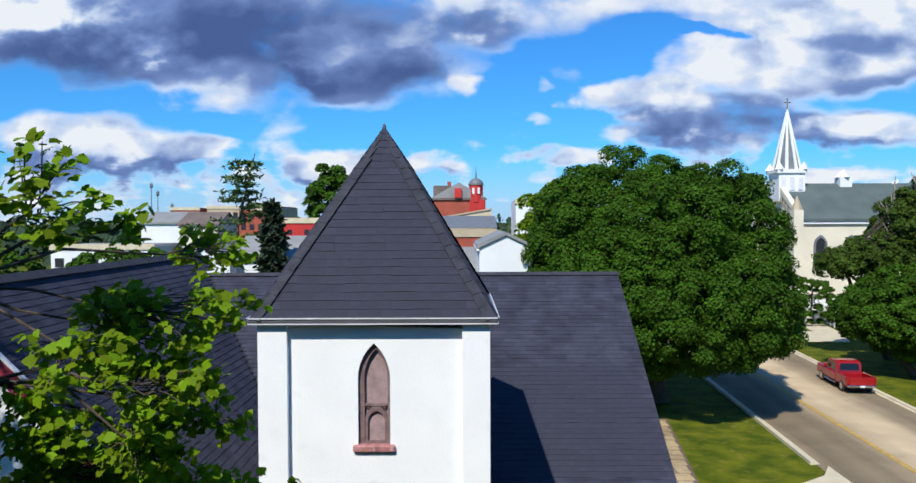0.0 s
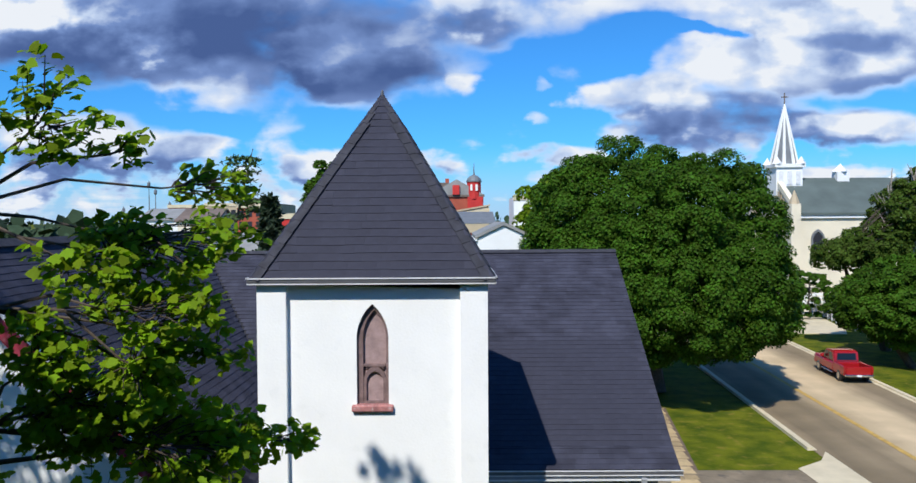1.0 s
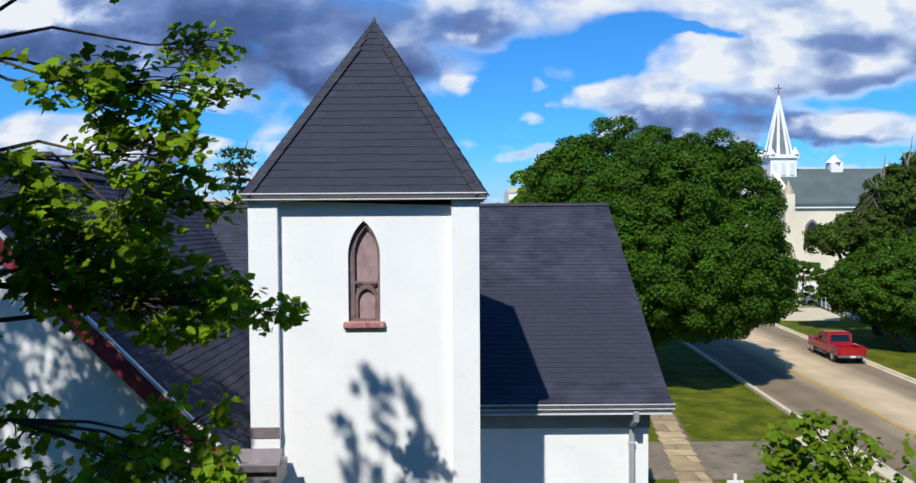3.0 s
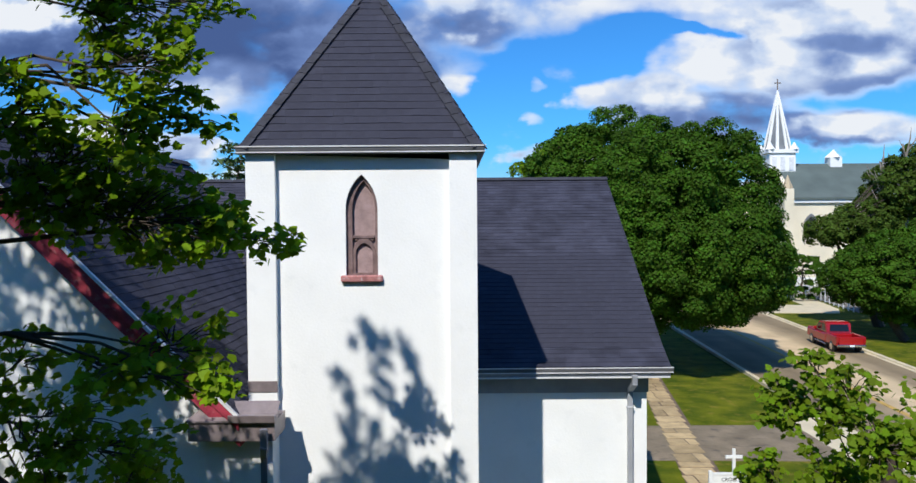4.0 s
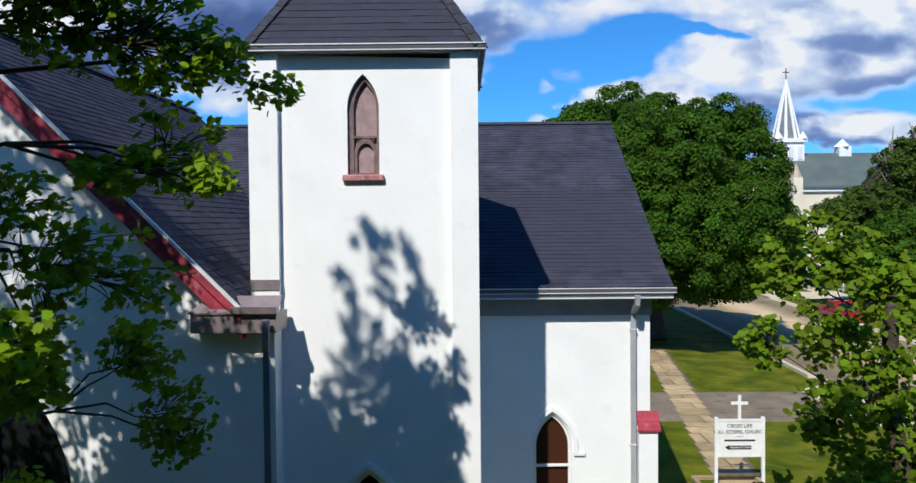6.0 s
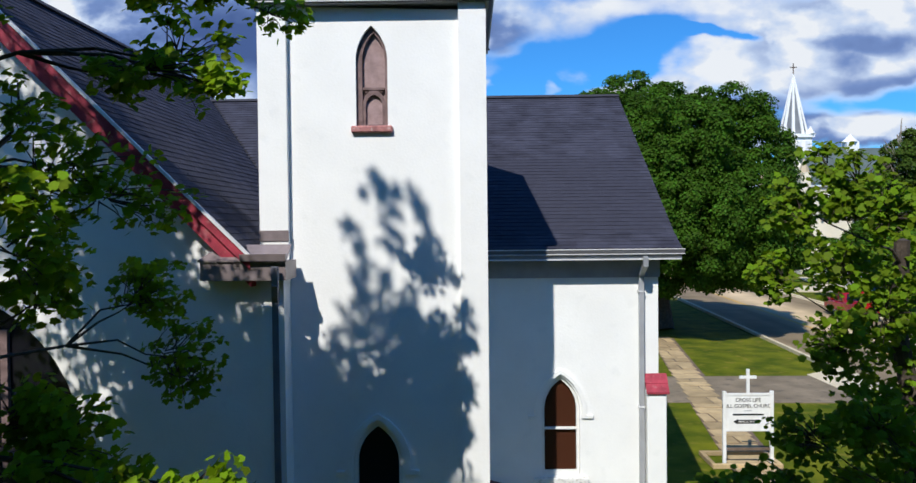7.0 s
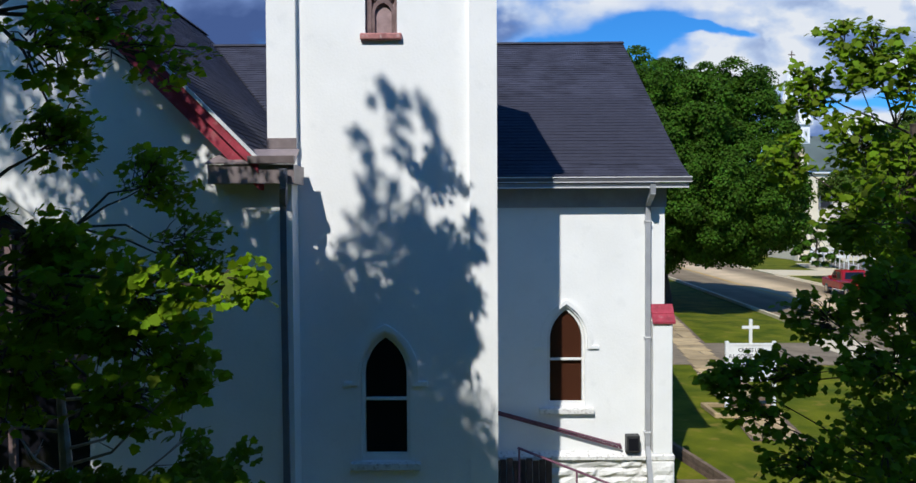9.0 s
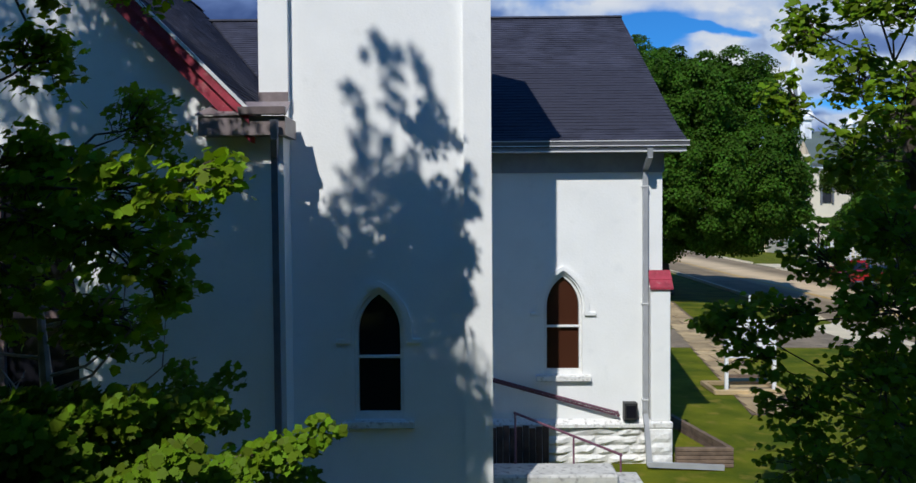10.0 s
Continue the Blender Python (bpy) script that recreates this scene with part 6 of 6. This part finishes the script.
def bare_sapling():
    rng = np.random.default_rng(17)
    t = thing("bare_sapling", (-3.05, 5.0, 0), "small dead sapling with pale bare twigs", "tree")
    part("trunk", tube([(-3.05, 5.0, 0), (-3.02, 5.0, 1.6), (-3.08, 5.0, 2.6), (-3.12, 5.0, 3.2)], [0.06, 0.05, 0.04, 0.015], 7), "palebark", t)
    for k in range(13):
        z = 1.7 + 0.11 * k
        s = Vector((-3.06, 5.0, z))
        d = Vector((1 if k % 3 else -1, rng.normal(0, 0.5), 0.15 + 0.3 * rng.random()))
        ln = rng.uniform(0.5, 1.1)
        m, e = s + d * ln * 0.5, s + d * ln + Vector((0, 0, 0.25 * ln))
        bm = tube([s, m, e], [0.014, 0.009, 0.003], 5)
        for j in range(4):
            o = m.lerp(e, rng.random())
            add_tube(bm, [o, o + Vector(rng.normal(0, 0.13, 3)) + Vector((0.05, 0, 0.08))], [0.005, 0.002], 4)
        part("twig", bm, "palebark", t)


bare_sapling()
lobed_tree("large_maple_tree", (9.0, 36.4, 0), ((8.2, 38.0, 7.8, 4.2, 4.5, 4.25), (10.6, 36.8, 7.5, 2.8, 3.6, 3.75), (12.3, 35.6, 7.2, 1.85, 3.0, 3.7), (12.1, 34.7, 4.9, 2.35, 3.1, 2.7), (5.5, 37.0, 7.3, 2.6, 3.6, 3.8),
           (9.2, 33.4, 5.0, 3.9, 3.7, 2.9), (5.9, 33.9, 5.0, 2.8, 3.3, 2.9), (8.6, 34.3, 7.6, 3.4, 3.3, 2.7), (11.5, 33.4, 5.1, 2.5, 2.9, 2.7)), 270000, "leaf_dark", 0.098, "large round dark green maple on the lawn", 11, (0.28, 0.82), 0.36)
dome_tree("maple_tree", (5.4, 46.0, 0), 11.0, 3.0, 3.2, 20000, "leaf_mid", 0.20, "lighter green maple behind the white house", 13, low=0.1, lumps=60)
lobed_tree("roadside_tree", (26.2, 47.8, 0), ((23.1, 47.6, 6.0, 1.4, 1.5, 0.8), (25.4, 47.8, 6.5, 1.8, 1.8, 1.4), (27.3, 48.1, 8.5, 1.6, 1.8, 1.9), (29.1, 48.5, 9.1, 1.7, 1.8, 2.2)), 36000, "leaf_olive", 0.13, "dark olive roadside tree with open crown and bare twigs", 14, (0.25, 0.62), 0.24, 0.12)
lobed_tree("roadside_tree", (24.6, 42.2, 0), ((22.1, 42.9, 3.4, 1.5, 1.8, 1.4), (23.6, 41.8, 3.3, 1.9, 2.0, 1.9), (25.3, 41.8, 3.2, 2.3, 2.2, 2.3), (24.7, 44.2, 4.3, 2.3, 1.9, 1.4), (26.7, 43.0, 4.0, 2.3, 2.2, 2.6)), 70000, "leaf_dark", 0.12, "low dark roadside tree over the kerb", 16, (0.28, 0.7), 0.2)
dome_tree("roadside_tree", (36.6, 56.5, 0), 12.8, 3.9, 4.2, 26000, "leaf_olive", 0.20, "tall dark olive roadside tree", 15, low=0.05, lumps=70)
dome_tree("roadside_bush", (28.6, 63.5, 0), 4.0, 1.9, 1.9, 9000, "leaf_dark", 0.17, "dark green bush by the far pavement", 77, low=0.0, lumps=40, lump=(0.12, 0.2), trunk_r=0.1)
dome_tree("town_tree", (-20.0, 118, 0), 17.5, 4.0, 4.0, 9000, "leaf_dark", 0.5, "round green tree among town roofs", 18, low=0.1, lumps=40)


def conifer(name, base, height, width, mat, label, seed, tiers=22, sparse=0.0):
    """A dense cone of drooping boughs, or (sparse) a bare-stemmed pine with flat, upswept plates of needles."""
    rng = np.random.default_rng(seed)
    t = thing(name, base, label, "tree")
    b = Vector(base)
    part("trunk", tube([b, b + Vector((0, 0, height * 0.5)), b + Vector((2.0 if sparse else 0.1, 0, height))], [height * 0.015, height * 0.010, 0.04], 7), "bark", t)
    P, D = [], []
    for k in range(tiers):
        f = k / tiers
        z = height * (0.36 + 0.62 * f) if sparse else height * (0.06 + 0.94 * f)
        for j in range(4 if sparse else 9):
            if rng.random() < sparse:
                continue
            a = rng.uniform(0, 2 * math.pi)
            ln = width * (1.02 - f) * rng.uniform(0.7, 1.15) if not sparse else width * (1.05 - 0.8 * f) * rng.uniform(0.55, 1.1)
            s, e = b + Vector((1.6 * f if sparse else 0, 0, z)), b + Vector((math.cos(a) * ln + (1.6 * f - 0.8 if sparse else 0), math.sin(a) * ln, z + ln * (0.14 if sparse else -0.25)))
            if sparse:
                part("bough", tube([s, s.lerp(e, 0.5) - Vector((0, 0, 0.05 * ln)), e], [0.06, 0.04, 0.015], 4), "bark", t)
            for q in range(34 if sparse else 26):
                g = rng.uniform(0.30, 1.05)
                w = np.array([0.42, 0.42, 0.06]) if sparse else np.array([0.14, 0.14, 0.14])
                P.append(s.lerp(e, g) + Vector(rng.normal(0, 1, 3) * w))
                D.append(Vector((0, 0, 1)) + Vector(rng.normal(0, 0.5, 3)))
    crown_part("crown", leaves(np.array(P), rng.uniform(0.4, 0.8, len(P)), np.array(D), TUFT * np.array([0.45, 1, 1]), rng), mat, t)


conifer("pine_tree", (-25.0, 85, 0), 16.2, 5.6, "pine", "tall sparse pine with open upswept boughs", 41, tiers=12, sparse=0.22)
conifer("spruce_tree", (-15.0, 60, 0), 10.2, 2.2, "needle", "dense dark spruce behind the church roof", 42)


def dead_top(x, y, z0, seed):
    """Bare upper branches over a roadside crown."""
    rng = np.random.default_rng(seed)
    t = thing("dead_tree_top", (x, y, z0), "bare grey branches rising from a roadside tree", "tree")
    part("trunk", tube([(x, y, 0), (x + 0.1, y, z0), (x - 0.2, y, z0 + 2.0)], [0.2, 0.12, 0.04], 6), "palebark", t)
    for k in range(9):
        s = Vector((x, y, z0 - 1.0 + 0.3 * k))
        d = Vector((rng.normal(-0.2, 0.7), rng.normal(0, 0.4), 0.8)).normalized()
        m = s + d * rng.uniform(0.7, 1.3)
        e = m + Vector((d.x * 0.8, 0, 0.9)) * rng.uniform(0.5, 1.1)
        part("branch", tube([s, m, e], [0.06, 0.04, 0.012], 5), "palebark", t)


dead_top(26.4, 47.8, 8.3, 51)
dead_top(28.0, 48.1, 9.4, 52)

# trees added behind and beside the viewpoint, all out of view
for k, (x, y, ht, r) in enumerate(((-6.8, -5.8, 11.5, 4.8), (6.2, -5.8, 11.5, 4.8), (-0.3, -11.5, 13.0, 5.0), (-16.0, -4.0, 12.0, 5.0), (15.5, -4.0, 12.0, 5.0), (-21.0, 6.0, 12.0, 5.0), (0.0, -21.0, 15.0, 6.0))):
    dome_tree("unseen_tree", (x, y, 0), ht, r, r, 9000, "leaf_dark", 0.55, "broad green tree added out of view round the viewpoint", 80 + k, low=0.08, lumps=60)
for k, (x, y, ht, r) in enumerate(((-22.5, 56.0, 5.6, 2.6), (-29.0, 70.0, 6.2, 3.0), (-35.0, 74.0, 6.0, 3.4), (-12.0, 52.0, 4.8, 2.2), (-40.0, 66.0, 6.5, 3.5), (-26.5, 46.0, 5.0, 2.8))):
    dome_tree("garden_tree", (x, y, 0), ht, r, r, 7000, "leaf_dark", 0.28, "small round green garden tree among houses", 90 + k, low=0.05, lumps=40, trunk_r=0.14)
# added unseen tree: its high crown blocks sun from young maple and lawn
dome_tree("unseen_tree", (-1.2, -5.4, 0), 15.6, 2.3, 2.1, 9000, "leaf_dark", 0.35, "tall green tree added out of view, its high crown a sun blocker", 99, low=0.70, lumps=40)



# ---- shingles: each slope in courses of single tabs ----
def tab_mesh(w, e, th):
    v = [(0, 0, 0), (w, 0, 0), (w, e * 1.06, 0), (0, e * 1.06, 0), (0, 0, th), (w, 0, th), (w, e * 1.06, 0.005), (0, e * 1.06, 0.005)]
    f = [(4, 5, 6, 7), (0, 1, 5, 4), (1, 2, 6, 5), (3, 0, 4, 7), (2, 3, 7, 6)]
    me = bpy.data.meshes.new("shingle")
    me.from_pydata(v, [], f)
    me.materials.append(MAT["shingle"])
    return me


TABS = {}


def shingle_slope(parent, origin, u, v, length, lo, hi, expo, seed, singles=lambda a, b: False):
    """Courses up a slope. lo(h), hi(h): where a course starts and ends at height h up the slope."""
    rng = np.random.default_rng(seed)
    o, u, v = Vector(origin), Vector(u).normalized(), Vector(v).normalized()
    n = u.cross(v)
    n = n if n.z > 0 else -n
    basis = Matrix((u, v, n)).transposed().to_4x4()
    verts, faces = [], []
    h = 0.0
    while h < length:
        e = min(expo, length - h)
        x = lo(h) - rng.random() * 0.25
        while x < hi(h):
            w = rng.choice((0.16, 0.22, 0.28))
            a, b = max(x, lo(h)), min(x + w, hi(h))
            full = a == x and b == x + w and x >= lo(h + e) and x + w <= hi(h + e) and e == expo
            dh = rng.normal(0, 0.0025)
            th = float(rng.choice((0.010, 0.012, 0.014)))
            if b - a > 0.015:
                if full and singles(a, h):
                    key = (round(w, 2), expo, th)
                    if key not in TABS:
                        TABS[key] = tab_mesh(w - 0.0015, expo, th)
                    ob = new("shingle", TABS[key])
                    ob.matrix_world = Matrix.Translation(o + u * a + v * (h + dh)) @ basis
                    ob.parent = parent
                    ob.matrix_parent_inverse = parent.matrix_world.inverted()
                else:
                    a2, b2 = max(a, lo(h + e)), min(b, hi(h + e))
                    if b2 <= a2:
                        a2 = b2 = min(max((a + b) / 2, lo(h + e)), max(hi(h + e), lo(h + e)))
                    k = len(verts)
                    for p, q, t in ((a, h + dh, 0), (b - 0.0015, h + dh, 0), (b2 - 0.0015, h + e * 1.06, 0), (a2, h + e * 1.06, 0), (a, h + dh, th), (b - 0.0015, h + dh, th), (b2 - 0.0015, h + e * 1.06, 0.005), (a2, h + e * 1.06, 0.005)):
                        verts.append(o + u * p + v * q + n * t)
                    faces += [(k + 4, k + 5, k + 6, k + 7), (k, k + 1, k + 5, k + 4), (k + 1, k + 2, k + 6, k + 5), (k + 3, k, k + 4, k + 7)]
            x += w
        h += expo
    ob = part("shingle_layer", (verts, [], faces), "shingles", parent)
    ob["kind"] = "stuff"


bpy.context.view_layer.update()
# tower roof
for a, b, s in (((EX0, EY0, EZ), (EX1, EY0, EZ), 1), ((EX1, EY0, EZ), (EX1, EY1, EZ), 2), ((EX0, EY1, EZ), (EX0, EY0, EZ), 3)):
    a, b = Vector(a), Vector(b)
    u = (b - a)
    foot = a + u * 0.5
    vv = APEX - foot
    W, Lh = u.length, vv.length
    shingle_slope(tower_roof, a + (vv.cross(u) * 0.0), u, vv, Lh * 0.985, (lambda h, W=W, Lh=Lh: W / 2 * h / Lh), (lambda h, W=W, Lh=Lh: W - W / 2 * h / Lh), 0.106, 60 + s, (lambda p, h: True) if s == 1 else (lambda p, h: False))
# nave: the flare, then the long slope
y1, z1 = EYN + 0.36, roof_z(EYN + 0.36) - 0.03
fl = Vector((0, y1 - (EYN - 0.06), z1 - (EZN - 0.01)))
shingle_slope(nave_roof, (0.0, EYN - 0.07, EZN - 0.004), (1, 0, 0), fl, fl.length, lambda h: 0.0, lambda h: 2.80, 0.106, 71)
sl = Vector((0, RY - y1, RZ - 0.02 - z1))


def nave_lo(h):
    y = y1 + sl.y * h / sl.length
    return max(valley_x(y), -5.5) if y > TY1 else 0.0


shingle_slope(nave_roof, (0.0, y1, z1 + 0.004), (1, 0, 0), sl, sl.length, nave_lo, lambda h: 2.80, 0.106, 72, lambda p, h: p > 0 and h < 2.3)
# wing: the slope towards the tower
ws = Vector((WRX + 2.60, 0, WRZ - 0.03 - (wing_z(-2.60) - 0.03)))


def wing_hi(h):
    z = wing_z(-2.60) + ws.z * h / ws.length
    return EYN + (z - EZN) * (RY - EYN) / (RZ - EZN) - 8.06 if z < RZ else RY + 0.6 - 8.06


shingle_slope(wing_roof, (-2.60, 8.06, wing_z(-2.60) - 0.026), (0, 1, 0), ws, ws.length, lambda h: 0.0, wing_hi, 0.106, 73)


def to_metres():
    """Brings the plan's units to metres: every mesh once, then each object's place."""
    for me in bpy.data.meshes:
        me.transform(Matrix.Scale(PLAN, 4))
    for ob in scene.objects:
        if ob.type in {"MESH", "EMPTY"}:
            ob.location = ob.location * PLAN
            back = ob.matrix_parent_inverse.copy()
            back.translation = back.translation * PLAN
            ob.matrix_parent_inverse = back


to_metres()
